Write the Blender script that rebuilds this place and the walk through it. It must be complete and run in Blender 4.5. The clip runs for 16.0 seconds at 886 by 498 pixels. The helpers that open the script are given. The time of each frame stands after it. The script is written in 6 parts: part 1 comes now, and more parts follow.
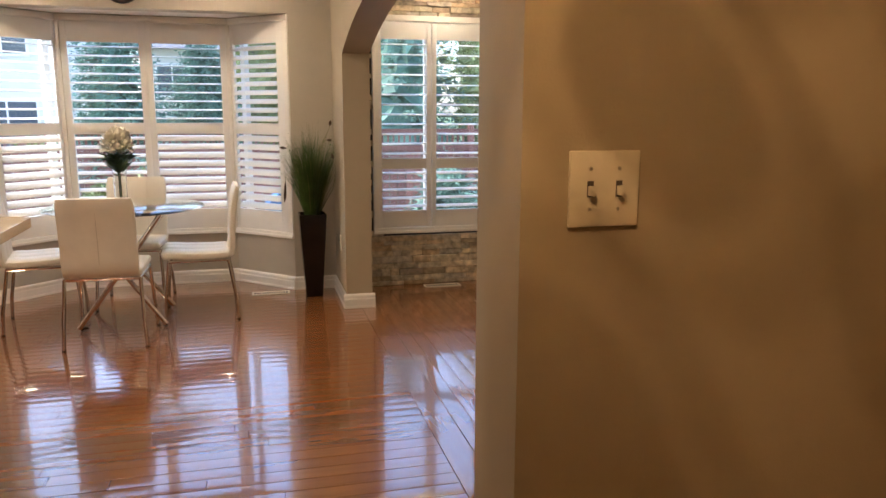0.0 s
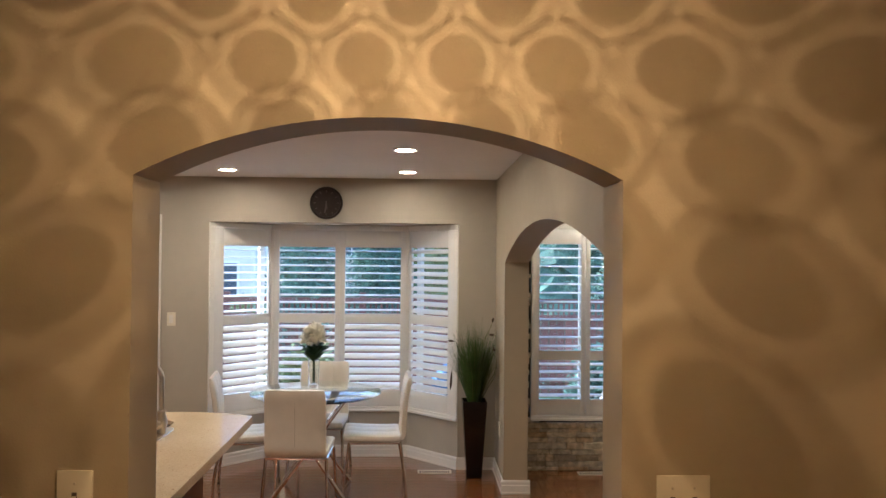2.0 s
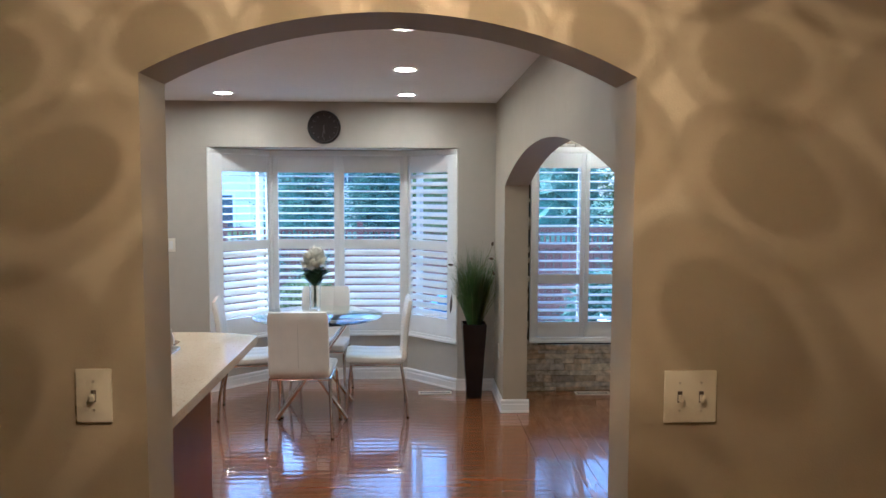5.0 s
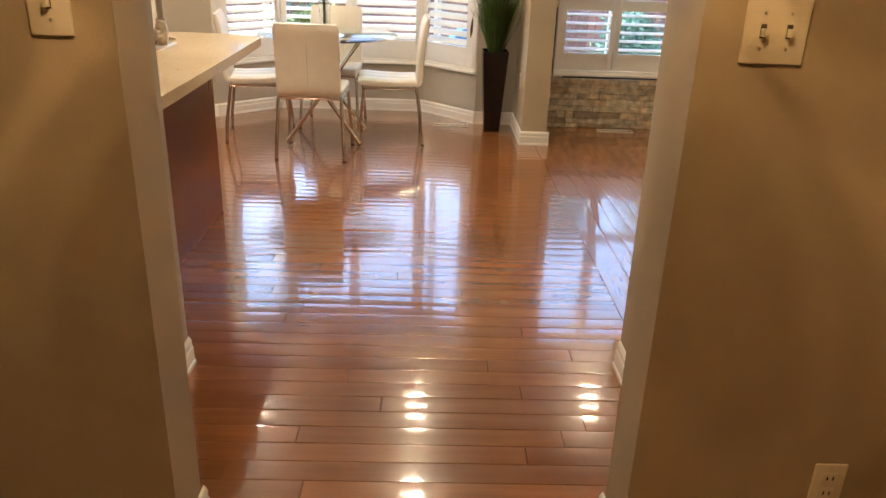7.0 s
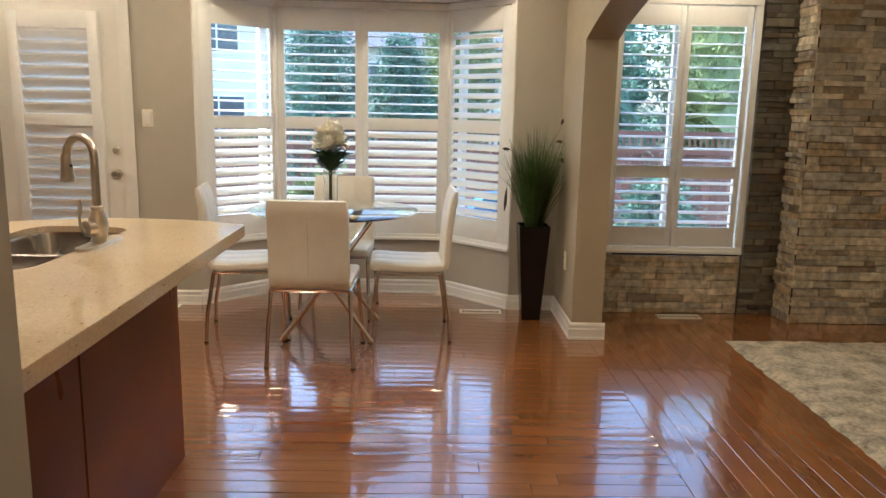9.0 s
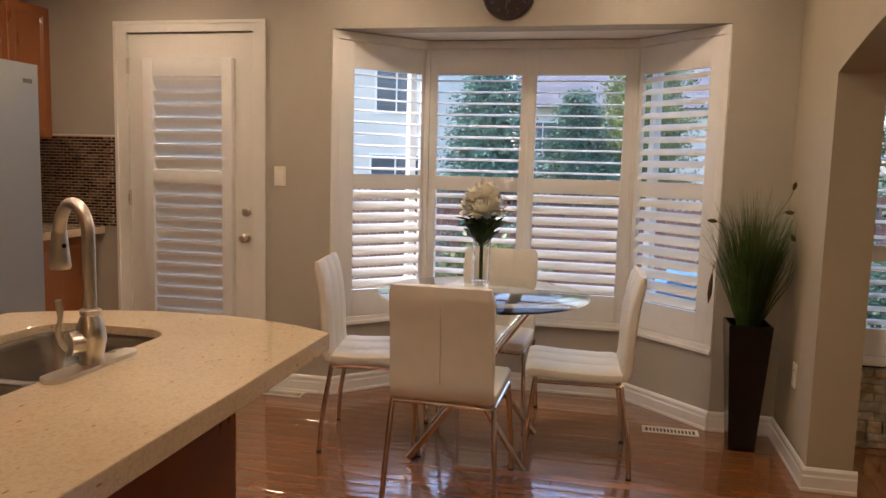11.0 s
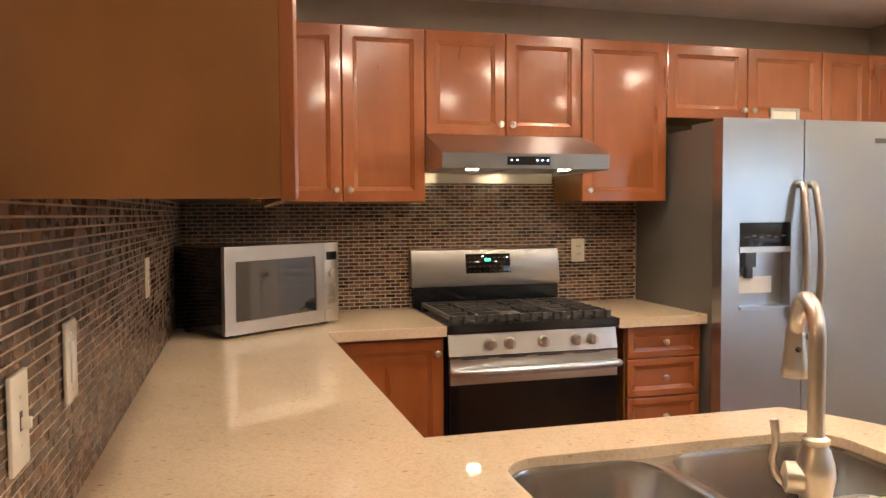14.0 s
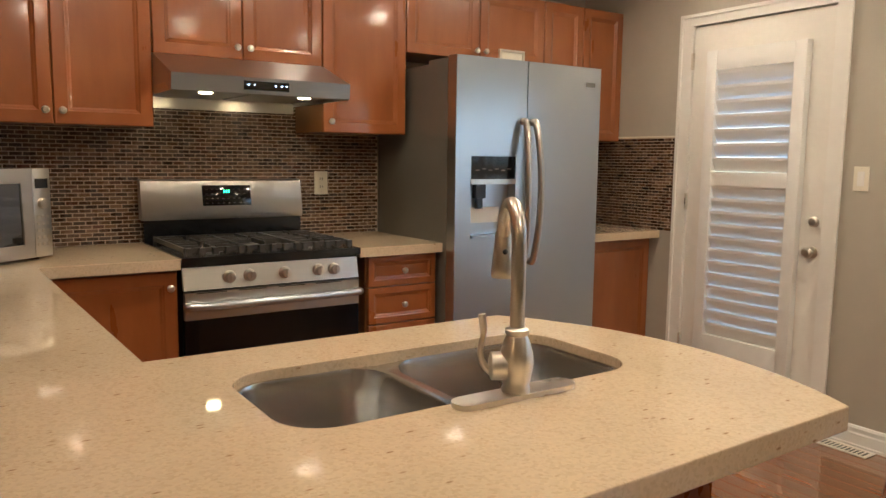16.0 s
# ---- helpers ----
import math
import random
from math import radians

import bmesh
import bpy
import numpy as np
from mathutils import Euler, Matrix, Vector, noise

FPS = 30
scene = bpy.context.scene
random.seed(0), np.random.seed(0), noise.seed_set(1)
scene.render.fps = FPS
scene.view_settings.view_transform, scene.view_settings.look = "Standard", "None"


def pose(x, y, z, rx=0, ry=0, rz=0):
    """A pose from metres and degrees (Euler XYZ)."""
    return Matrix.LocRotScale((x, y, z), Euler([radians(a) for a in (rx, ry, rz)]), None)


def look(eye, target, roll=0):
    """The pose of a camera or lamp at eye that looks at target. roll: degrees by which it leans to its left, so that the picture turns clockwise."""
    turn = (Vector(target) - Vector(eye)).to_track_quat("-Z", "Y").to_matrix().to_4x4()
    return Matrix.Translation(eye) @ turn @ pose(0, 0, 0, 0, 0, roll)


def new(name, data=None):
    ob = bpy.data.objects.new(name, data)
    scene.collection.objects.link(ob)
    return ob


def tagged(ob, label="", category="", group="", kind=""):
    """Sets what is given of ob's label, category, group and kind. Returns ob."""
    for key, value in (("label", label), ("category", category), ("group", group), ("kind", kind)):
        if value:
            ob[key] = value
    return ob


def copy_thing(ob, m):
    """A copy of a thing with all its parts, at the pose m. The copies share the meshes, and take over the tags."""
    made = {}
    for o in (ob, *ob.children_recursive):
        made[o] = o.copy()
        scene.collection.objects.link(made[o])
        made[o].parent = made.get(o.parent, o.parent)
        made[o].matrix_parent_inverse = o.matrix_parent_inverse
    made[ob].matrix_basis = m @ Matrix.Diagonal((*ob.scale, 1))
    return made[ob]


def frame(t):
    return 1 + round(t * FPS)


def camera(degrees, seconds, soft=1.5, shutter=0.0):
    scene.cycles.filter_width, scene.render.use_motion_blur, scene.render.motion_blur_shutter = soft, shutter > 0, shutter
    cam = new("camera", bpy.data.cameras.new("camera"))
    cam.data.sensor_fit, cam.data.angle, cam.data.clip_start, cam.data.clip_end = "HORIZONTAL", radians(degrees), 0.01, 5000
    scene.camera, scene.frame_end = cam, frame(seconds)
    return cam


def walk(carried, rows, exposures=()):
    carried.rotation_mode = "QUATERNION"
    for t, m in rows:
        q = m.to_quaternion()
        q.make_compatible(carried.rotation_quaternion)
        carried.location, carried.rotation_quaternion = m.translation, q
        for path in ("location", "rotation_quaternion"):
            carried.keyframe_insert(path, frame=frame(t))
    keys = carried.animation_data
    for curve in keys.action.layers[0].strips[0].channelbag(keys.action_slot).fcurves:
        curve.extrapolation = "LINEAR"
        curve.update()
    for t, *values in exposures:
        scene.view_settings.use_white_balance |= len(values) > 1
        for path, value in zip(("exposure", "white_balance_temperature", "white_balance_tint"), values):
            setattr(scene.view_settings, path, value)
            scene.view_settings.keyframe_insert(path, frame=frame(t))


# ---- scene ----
cam = camera(61.2, 16.0)
PATH = [
    (0, (0.03, 0.773, 1.368), (0.513, 2.68, 1.006), 0.2),
    (0.5, (0.055, 0.586, 1.452), (0.267, 2.555, 1.169), 2.0),
    (1, (0.007, 0.417, 1.536), (0.099, 2.406, 1.339), 2.1),
    (1.5, (-0.03, 0.277, 1.67), (0.07, 2.274, 1.618), 2.5),
    (2, (-0.023, 0.239, 1.754), (0.042, 2.238, 1.785), 0.5),
    (2.5, (-0.046, 0.202, 1.773), (0.002, 2.201, 1.794), -0.1),
    (3, (-0.057, 0.179, 1.842), (0.002, 2.162, 2.094), 0.2),
    (3.5, (-0.067, 0.181, 1.857), (0.025, 2.122, 2.329), 0.0),
    (4, (-0.052, 0.21, 1.804), (0.066, 2.186, 2.091), -0.5),
    (4.5, (-0.05, 0.237, 1.733), (0.054, 2.234, 1.773), -0.1),
    (5, (-0.056, 0.242, 1.685), (0.022, 2.235, 1.537), 0.2),
    (5.2, (-0.057, 0.243, 1.662), (0.013, 2.23, 1.448), 0.3),
    (7.3, (-0.07, 0.563, 1.359), (-0.036, 2.406, 0.581), 2.6),
    (7.6, (-0.071, 0.721, 1.348), (-0.065, 2.588, 0.63), 3.0),
    (8, (-0.139, 1.0, 1.331), (-0.136, 2.914, 0.75), 3.0),
    (8.2, (-0.163, 1.124, 1.338), (-0.146, 3.055, 0.817), 2.2),
    (10.3, (-0.275, 2.247, 1.344), (-0.236, 4.232, 1.106), 0.7),
    (10.5, (-0.253, 2.347, 1.344), (-0.32, 4.334, 1.124), 0.7),
    (11, (-0.244, 2.567, 1.334), (-0.668, 4.508, 1.112), 1.5),
    (11.5, (-0.303, 2.736, 1.316), (-1.124, 4.541, 1.051), 1.6),
    (12, (-0.354, 2.842, 1.319), (-1.564, 4.411, 1.045), 1.0),
    (12.5, (-0.329, 2.925, 1.318), (-1.916, 4.118, 1.076), 1.3),
    (13, (-0.29, 2.97, 1.347), (-2.105, 3.785, 1.147), 0.7),
    (13.5, (-0.302, 2.987, 1.348), (-2.211, 3.568, 1.211), 0.0),
    (14, (-0.289, 3.002, 1.379), (-2.219, 3.52, 1.285), -0.4),
    (14.5, (-0.298, 3.025, 1.43), (-2.217, 3.587, 1.386), -0.6),
    (15, (-0.287, 3.033, 1.401), (-2.175, 3.687, 1.328), -0.1),
    (15.5, (-0.28, 3.048, 1.358), (-2.091, 3.88, 1.189), 0.5),
    (16, (-0.278, 3.052, 1.314), (-1.928, 4.157, 1.076), 0.7),
]
EXPOSURES = [(0.0, 2.86, 5900, 13), (1.0, 2.8, 6000, 12), (1.5, 2.8, 5900, 12), (2.0, 2.6, 5150, 9), (2.5, 2.45, 4900, 9), (3.0, 2.45, 5200, 10), (3.5, 2.1, 5100, 10), (4.0, 2.45, 4300, 6), (5.0, 2.8, 4250, 5), (7.5, 3.4, 6100, 8), (8.2, 3.2, 5700, 3),
             (10.3, 2.4, 5400, 12), (11.0, 2.3, 6100, 18), (12.0, 2.25, 7500, 32), (12.5, 2.5, 9600, 36), (13.0, 2.9, 7000, 28), (13.7, 3.38, 5700, 17), (14.5, 3.52, 5300, 10), (15.5, 3.2, 5700, 9), (16.0, 2.9, 5400, 8)]
walk(cam, [(t, look(eye, target, roll)) for t, eye, target, roll in PATH], EXPOSURES)

# ---- world, sun ----
world = bpy.data.worlds.new("world")
scene.world = world
world.use_nodes = True
wn = world.node_tree.nodes
sky = wn.new("ShaderNodeTexSky")
sky.sky_type = "NISHITA"
sky.sun_disc = False
sky.sun_elevation, sky.sun_rotation = radians(46), radians(282)
sky.air_density, sky.dust_density, sky.ozone_density = 1.0, 2.4, 2.0
world.node_tree.links.new(sky.outputs[0], wn["Background"].inputs[0])
wn["Background"].inputs[1].default_value = 0.15
sun = new("sun", bpy.data.lights.new("sun", "SUN"))
sun.data.energy, sun.data.angle, sun.data.color = 0.55, radians(20), (1.0, 0.98, 0.95)
sun.matrix_basis = pose(0, 0, 20, 44, 0, -102)

# ---- measures ----
HALL_Y, HALL_B = 1.79, 1.95          # arch wall of the hall, both faces
PASS_L, PASS_R = -0.87, 0.632        # passage walls
COOK_Y, COOK_X = 2.72, -3.905        # tiled walls of the kitchen
BACK = 6.555                         # garden wall, inner face
CEIL, HCEIL = 2.44, 2.365
WIN_Z0, WIN_Z1 = 0.40, 2.05


# ---- mesh helpers ----
def chain(ob):
    m = Matrix.Identity(4)
    while ob:
        m = ob.matrix_basis @ m
        ob = ob.parent
    return m


def thing(name, at, label, category, group="", kind=""):
    ob = new(name)
    ob.empty_display_size = 0.1
    ob.matrix_basis = pose(*at)
    return tagged(ob, label, category, group, kind)


def part(name, bm, material, parent=None, label="", smooth=False, bevel=0.0, seg=2):
    """One mesh object; its shape is given in the world's coordinates."""
    if bevel:
        edges = [e for e in bm.edges if len(e.link_faces) == 2 and e.calc_face_angle(0) > 0.5]
        bmesh.ops.bevel(bm, geom=edges, offset=bevel, segments=seg, affect="EDGES", profile=0.6, clamp_overlap=True)
    bmesh.ops.recalc_face_normals(bm, faces=bm.faces)
    if parent:
        bm.transform(chain(parent).inverted())
    me = bpy.data.meshes.new(name)
    bm.to_mesh(me)
    bm.free()
    me.materials.append(material)
    if smooth:
        me.shade_smooth()
        me.set_sharp_from_angle(angle=radians(38))
    ob = new(name, me)
    ob.parent = parent
    return tagged(ob, label) if label else ob


def box(bm, x0, x1, y0, y1, z0, z1, m=None):
    vs = [bm.verts.new((x, y, z)) for x in (x0, x1) for y in (y0, y1) for z in (z0, z1)]
    for f in ((0, 1, 3, 2), (4, 6, 7, 5), (0, 4, 5, 1), (2, 3, 7, 6), (0, 2, 6, 4), (1, 5, 7, 3)):
        bm.faces.new([vs[i] for i in f])
    if m:
        bmesh.ops.transform(bm, matrix=m, verts=vs)
    return vs


def boxes(name, rows, material, parent=None, label="", bevel=0.0, m=None, seg=2):
    bm = bmesh.new()
    for r in rows:
        box(bm, *r, m=m)
    return part(name, bm, material, parent, label, bevel=bevel, seg=seg, smooth=bevel > 0)


def prism(bm, poly, axis, a0, a1, m=None):
    """poly in the plane across the axis: (y, z), (x, z) or (x, y)."""
    def at(p, a):
        return {"x": (a, p[0], p[1]), "y": (p[0], a, p[1]), "z": (p[0], p[1], a)}[axis]
    lo, hi = [bm.verts.new(at(p, a0)) for p in poly], [bm.verts.new(at(p, a1)) for p in poly]
    bm.faces.new(lo)
    bm.faces.new(hi[::-1])
    for i in range(len(poly)):
        j = (i + 1) % len(poly)
        bm.faces.new((lo[i], hi[i], hi[j], lo[j]))
    if m:
        bmesh.ops.transform(bm, matrix=m, verts=lo + hi)


def lathe(bm, profile, m=None, seg=24, cap=True):
    rings = []
    for r, z in profile:
        rings.append([bm.verts.new((r * math.cos(2 * math.pi * i / seg), r * math.sin(2 * math.pi * i / seg), z)) for i in range(seg)])
    for a, b in zip(rings, rings[1:]):
        for i in range(seg):
            bm.faces.new((a[i], a[(i + 1) % seg], b[(i + 1) % seg], b[i]))
    if cap:
        bm.faces.new(rings[0])
        bm.faces.new(rings[-1][::-1])
    if m:
        bmesh.ops.transform(bm, matrix=m, verts=[v for r in rings for v in r])


def tube(bm, pts, radius, seg=10, flat=1.0):
    """A tube along points; radius one number or one a point."""
    pts = [Vector(p) for p in pts]
    radii = radius if isinstance(radius, (list, tuple)) else [radius] * len(pts)
    side, rings = None, []
    for i, p in enumerate(pts):
        d = (pts[min(i + 1, len(pts) - 1)] - pts[max(i - 1, 0)]).normalized()
        if side is None:
            side = d.orthogonal().normalized()
        side = (side - d * side.dot(d)).normalized()
        up = d.cross(side)
        rings.append([bm.verts.new(p + radii[i] * (side * math.cos(2 * math.pi * k / seg) + up * flat * math.sin(2 * math.pi * k / seg))) for k in range(seg)])
    for a, b in zip(rings, rings[1:]):
        for k in range(seg):
            bm.faces.new((a[k], a[(k + 1) % seg], b[(k + 1) % seg], b[k]))
    bm.faces.new(rings[0][::-1])
    bm.faces.new(rings[-1])


def bend(points, n=6):
    """A smooth line through the points."""
    p = [Vector(q) for q in points]
    p = [2 * p[0] - p[1]] + p + [2 * p[-1] - p[-2]]
    out = []
    for i in range(1, len(p) - 2):
        for k in range(n):
            t = k / n
            out.append(0.5 * (2 * p[i] + (p[i + 1] - p[i - 1]) * t + (2 * p[i - 1] - 5 * p[i] + 4 * p[i + 1] - p[i + 2]) * t * t + (3 * p[i] - p[i - 1] - 3 * p[i + 1] + p[i + 2]) * t ** 3))
    return out + [p[-2]]


def rounded(x0, x1, y0, y1, r, n=6):
    out = []
    for cx, cy, a in ((x1 - r, y1 - r, 0), (x0 + r, y1 - r, 90), (x0 + r, y0 + r, 180), (x1 - r, y0 + r, 270)):
        out += [(cx + r * math.cos(radians(a + 90 * k / n)), cy + r * math.sin(radians(a + 90 * k / n))) for k in range(n + 1)]
    return out


def single(name, bm, material, label, category, at=None, group="", kind="", smooth=False, bevel=0.0):
    ob = part(name, bm, material, None, label, smooth, bevel)
    if at:
        ob.data.transform(Matrix.Translation(-Vector(at)))
        ob.matrix_basis = pose(*at)
    return tagged(ob, label, category, group, kind)


# ---- materials ----
def material(name):
    m = bpy.data.materials.new(name)
    m.use_nodes = True
    t = m.node_tree
    return m, t, t.nodes["Principled BSDF"], t.links.new


def tex(t, kind, scale, detail=4.0, coord=None, stretch=None, **more):
    n = t.nodes.new(kind)
    n.inputs["Scale"].default_value = scale
    if "Detail" in n.inputs:
        n.inputs["Detail"].default_value = detail
    c = coord
    if c is None:
        c = t.nodes.new("ShaderNodeTexCoord").outputs["Object"]
    if stretch:
        mp = t.nodes.new("ShaderNodeMapping")
        mp.inputs["Scale"].default_value = stretch
        t.links.new(c, mp.inputs["Vector"])
        c = mp.outputs[0]
    t.links.new(c, n.inputs["Vector"])
    return n


def world_coord(t):
    return t.nodes.new("ShaderNodeNewGeometry").outputs["Position"]


def ramp(t, source, stops):
    r = t.nodes.new("ShaderNodeValToRGB")
    e = r.color_ramp.elements
    while len(e) < len(stops):
        e.new(0.5)
    for el, (pos, col) in zip(e, stops):
        el.position, el.color = pos, (*col, 1.0)
    t.links.new(source, r.inputs[0])
    return r.outputs[0]


def mixc(t, a, b, fac, mode="MIX"):
    n = t.nodes.new("ShaderNodeMix")
    n.data_type, n.blend_type = "RGBA", mode
    for s, v in ((n.inputs["Factor"], fac), (n.inputs["A"], a), (n.inputs["B"], b)):
        if isinstance(v, bpy.types.NodeSocket):
            t.links.new(v, s)
        elif isinstance(v, (int, float)):
            s.default_value = v
        else:
            s.default_value = (*v, 1.0)
    return n.outputs["Result"]


def span(t, source, lo, hi, a=0.0, b=1.0):
    n = t.nodes.new("ShaderNodeMapRange")
    n.inputs["From Min"].default_value, n.inputs["From Max"].default_value = a, b
    n.inputs["To Min"].default_value, n.inputs["To Max"].default_value = lo, hi
    t.links.new(source, n.inputs["Value"])
    return n.outputs[0]


def bump(t, p, source, strength, dist=0.002, base=None):
    b = t.nodes.new("ShaderNodeBump")
    b.inputs["Strength"].default_value, b.inputs["Distance"].default_value = strength, dist
    t.links.new(source, b.inputs["Height"])
    if base is not None:
        t.links.new(base, b.inputs["Normal"])
    t.links.new(b.outputs[0], p.inputs["Normal"])
    return b.outputs[0]


def surface(name, col, rough=0.5, metal=0.0, var=0.12, big=1.7, small=40.0, relief=0.15, fine=160.0, coat=0.0, rough_var=0.06, stretch=None):
    """A plain surface whose tone, gloss and relief vary at two scales."""
    m, t, p, link = material(name)
    c = world_coord(t)
    a, b = tex(t, "ShaderNodeTexNoise", big, 5, c, stretch), tex(t, "ShaderNodeTexNoise", small, 4, c, stretch)
    mid = mixc(t, a.outputs["Fac"], b.outputs["Fac"], 0.4)
    dark, light = [v * (1 - var) for v in col], [min(1, v * (1 + var)) for v in col]
    link(ramp(t, mid, [(0.35, dark), (0.65, light)]), p.inputs["Base Color"])
    link(span(t, a.outputs["Fac"], rough - rough_var, rough + rough_var, 0.3, 0.7), p.inputs["Roughness"])
    p.inputs["Metallic"].default_value = metal
    p.inputs["Coat Weight"].default_value = coat
    p.inputs["Coat Roughness"].default_value = 0.08
    if relief:
        bump(t, p, tex(t, "ShaderNodeTexNoise", fine, 3, c, stretch).outputs["Fac"], relief)
    return m


def glow(name, col, strength):
    m, t, p, link = material(name)
    p.inputs["Base Color"].default_value = (*col, 1)
    p.inputs["Emission Color"].default_value = (*col, 1)
    p.inputs["Emission Strength"].default_value = strength
    return m


def glass(name, col=(1, 1, 1), rough=0.0, ior=1.45):
    m, t, p, link = material(name)
    p.inputs["Base Color"].default_value = (*col, 1)
    p.inputs["Roughness"].default_value = rough
    p.inputs["IOR"].default_value = ior
    p.inputs["Transmission Weight"].default_value = 1.0
    return m


def wood(name, dark, light, rough=0.3, grain=(14.0, 14.0, 1.2), coat=0.3, piece=0.0, relief=0.08):
    """Stained wood; the grain runs along the axis with the small number."""
    m, t, p, link = material(name)
    c = world_coord(t)
    info = t.nodes.new("ShaderNodeObjectInfo")
    if piece:
        add = t.nodes.new("ShaderNodeVectorMath")
        add.operation = "MULTIPLY_ADD"
        add.inputs[1].default_value = (1, 1, 1)
        link(c, add.inputs[0])
        sc = t.nodes.new("ShaderNodeVectorMath")
        sc.operation = "SCALE"
        sc.inputs[0].default_value = (7.3, 5.1, 3.7)
        link(info.outputs["Random"], sc.inputs["Scale"])
        link(sc.outputs[0], add.inputs[2])
        c = add.outputs[0]
    g = tex(t, "ShaderNodeTexNoise", 2.2, 7, c, grain)
    cloud = tex(t, "ShaderNodeTexNoise", 2.6, 4, c)
    pore = tex(t, "ShaderNodeTexNoise", 6, 2, c, grain)
    f = mixc(t, g.outputs["Fac"], cloud.outputs["Fac"], 0.5)
    col = ramp(t, f, [(0.3, dark), (0.7, light)])
    col = mixc(t, col, [v * 0.7 for v in dark], span(t, pore.outputs["Fac"], 0.0, 0.15, 0.45, 0.85))
    if piece:
        hsv = t.nodes.new("ShaderNodeHueSaturation")
        link(span(t, info.outputs["Random"], 1 - piece, 1 + piece), hsv.inputs["Value"])
        link(col, hsv.inputs["Color"])
        col = hsv.outputs[0]
    link(col, p.inputs["Base Color"])
    link(span(t, g.outputs["Fac"], rough - 0.03, rough + 0.05, 0.3, 0.7), p.inputs["Roughness"])
    p.inputs["Coat Weight"].default_value, p.inputs["Coat Roughness"].default_value = coat, 0.06
    bump(t, p, pore.outputs["Fac"], relief, 0.001)
    return m


def pieces(name, stops, rough=0.4, island=False, relief=0.3, fine=90.0, swing=0.25):
    """Tiles or stones, each of a tone of its own."""
    m, t, p, link = material(name)
    if island:
        r = t.nodes.new("ShaderNodeNewGeometry").outputs["Random Per Island"]
    else:
        r = t.nodes.new("ShaderNodeObjectInfo").outputs["Random"]
    c = world_coord(t)
    n = tex(t, "ShaderNodeTexNoise", 22, 5, c)
    col = ramp(t, r, stops)
    col = mixc(t, col, ramp(t, n.outputs["Fac"], [(0.3, (1 - swing,) * 3), (0.7, (1 + swing,) * 3)]), 1.0, "MULTIPLY")
    link(col, p.inputs["Base Color"])
    link(span(t, n.outputs["Fac"], rough - 0.1, rough + 0.15, 0.3, 0.7), p.inputs["Roughness"])
    bump(t, p, tex(t, "ShaderNodeTexNoise", fine, 5, c).outputs["Fac"], relief, 0.004)
    return m


M = {}
M["wall"] = surface("wall_paint", (0.437, 0.379, 0.272), 0.62, var=0.04, big=0.9, small=9, relief=0.25, fine=220)
M["cook_wall"] = surface("kitchen_wall_paint", (0.45, 0.415, 0.345), 0.62, var=0.04, big=0.9, small=9, relief=0.25, fine=220)
M["ceiling"] = surface("ceiling_paint", (0.84, 0.81, 0.77), 0.8, var=0.03, relief=0.2, fine=180)
M["trim"] = surface("white_trim_paint", (0.8, 0.79, 0.75), 0.32, var=0.03, relief=0.04, small=20)
M["shutter"] = surface("white_shutter_lacquer", (0.8, 0.8, 0.78), 0.35, var=0.025, relief=0.03, small=20)
M["door"] = surface("white_door_paint", (0.78, 0.76, 0.71), 0.38, var=0.03, relief=0.05)
M["plate"] = surface("ivory_plastic", (0.78, 0.74, 0.62), 0.3, var=0.02, relief=0.0)
M["cabinet"] = wood("cabinet_maple", (0.245, 0.069, 0.015), (0.355, 0.118, 0.030), 0.30, (5, 5, 1.0), 0.8, relief=0.04)
M["cabinet"].node_tree.nodes["Principled BSDF"].inputs["Coat Roughness"].default_value = 0.10
M["cabinet_side"] = wood("cabinet_side_maple", (0.15, 0.060, 0.014), (0.36, 0.158, 0.042), 0.34, (2, 2, 1.0), 0.3)
M["island"] = wood("dark_cherry_panel", (0.15, 0.040, 0.007), (0.22, 0.068, 0.012), 0.30, (3, 3, 1.0), 0.0, relief=0.0)
M["island"].node_tree.nodes["Principled BSDF"].inputs["Specular IOR Level"].default_value = 0.3
M["plank"] = wood("floor_plank", (0.19, 0.067, 0.018), (0.285, 0.110, 0.030), 0.22, (1.0, 12, 12), 1.0, piece=0.16, relief=0.015)
M["plank_y"] = wood("floor_plank_living", (0.20, 0.072, 0.020), (0.295, 0.117, 0.034), 0.22, (12, 1.0, 12), 1.0, piece=0.16, relief=0.015)
for key in ("plank", "plank_y"):
    M[key].node_tree.nodes["Principled BSDF"].inputs["Coat IOR"].default_value = 1.62
    M[key].node_tree.nodes["Principled BSDF"].inputs["Coat Roughness"].default_value = 0.065
M["seam"] = surface("floor_seam", (0.05, 0.015, 0.008), 0.5, relief=0)
M["steel"] = material("brushed_steel")[0]
p = M["steel"].node_tree.nodes["Principled BSDF"]
p.inputs["Base Color"].default_value, p.inputs["Metallic"].default_value = (0.48, 0.515, 0.555, 1.0), 1.0
brush = tex(M["steel"].node_tree, "ShaderNodeTexNoise", 0.8, 1, world_coord(M["steel"].node_tree))
M["steel"].node_tree.links.new(span(M["steel"].node_tree, brush.outputs["Fac"], 0.29, 0.32, 0.3, 0.7), p.inputs["Roughness"])
M["steel_h"] = surface("brushed_steel_across", (0.58, 0.56, 0.52), 0.30, 1.0, var=0.015, rough_var=0.02, relief=0.008, fine=60, small=30, stretch=(40, 1, 40))
M["sink"] = surface("satin_sink_steel", (0.54, 0.54, 0.54), 0.23, 1.0, var=0.01, relief=0.02)
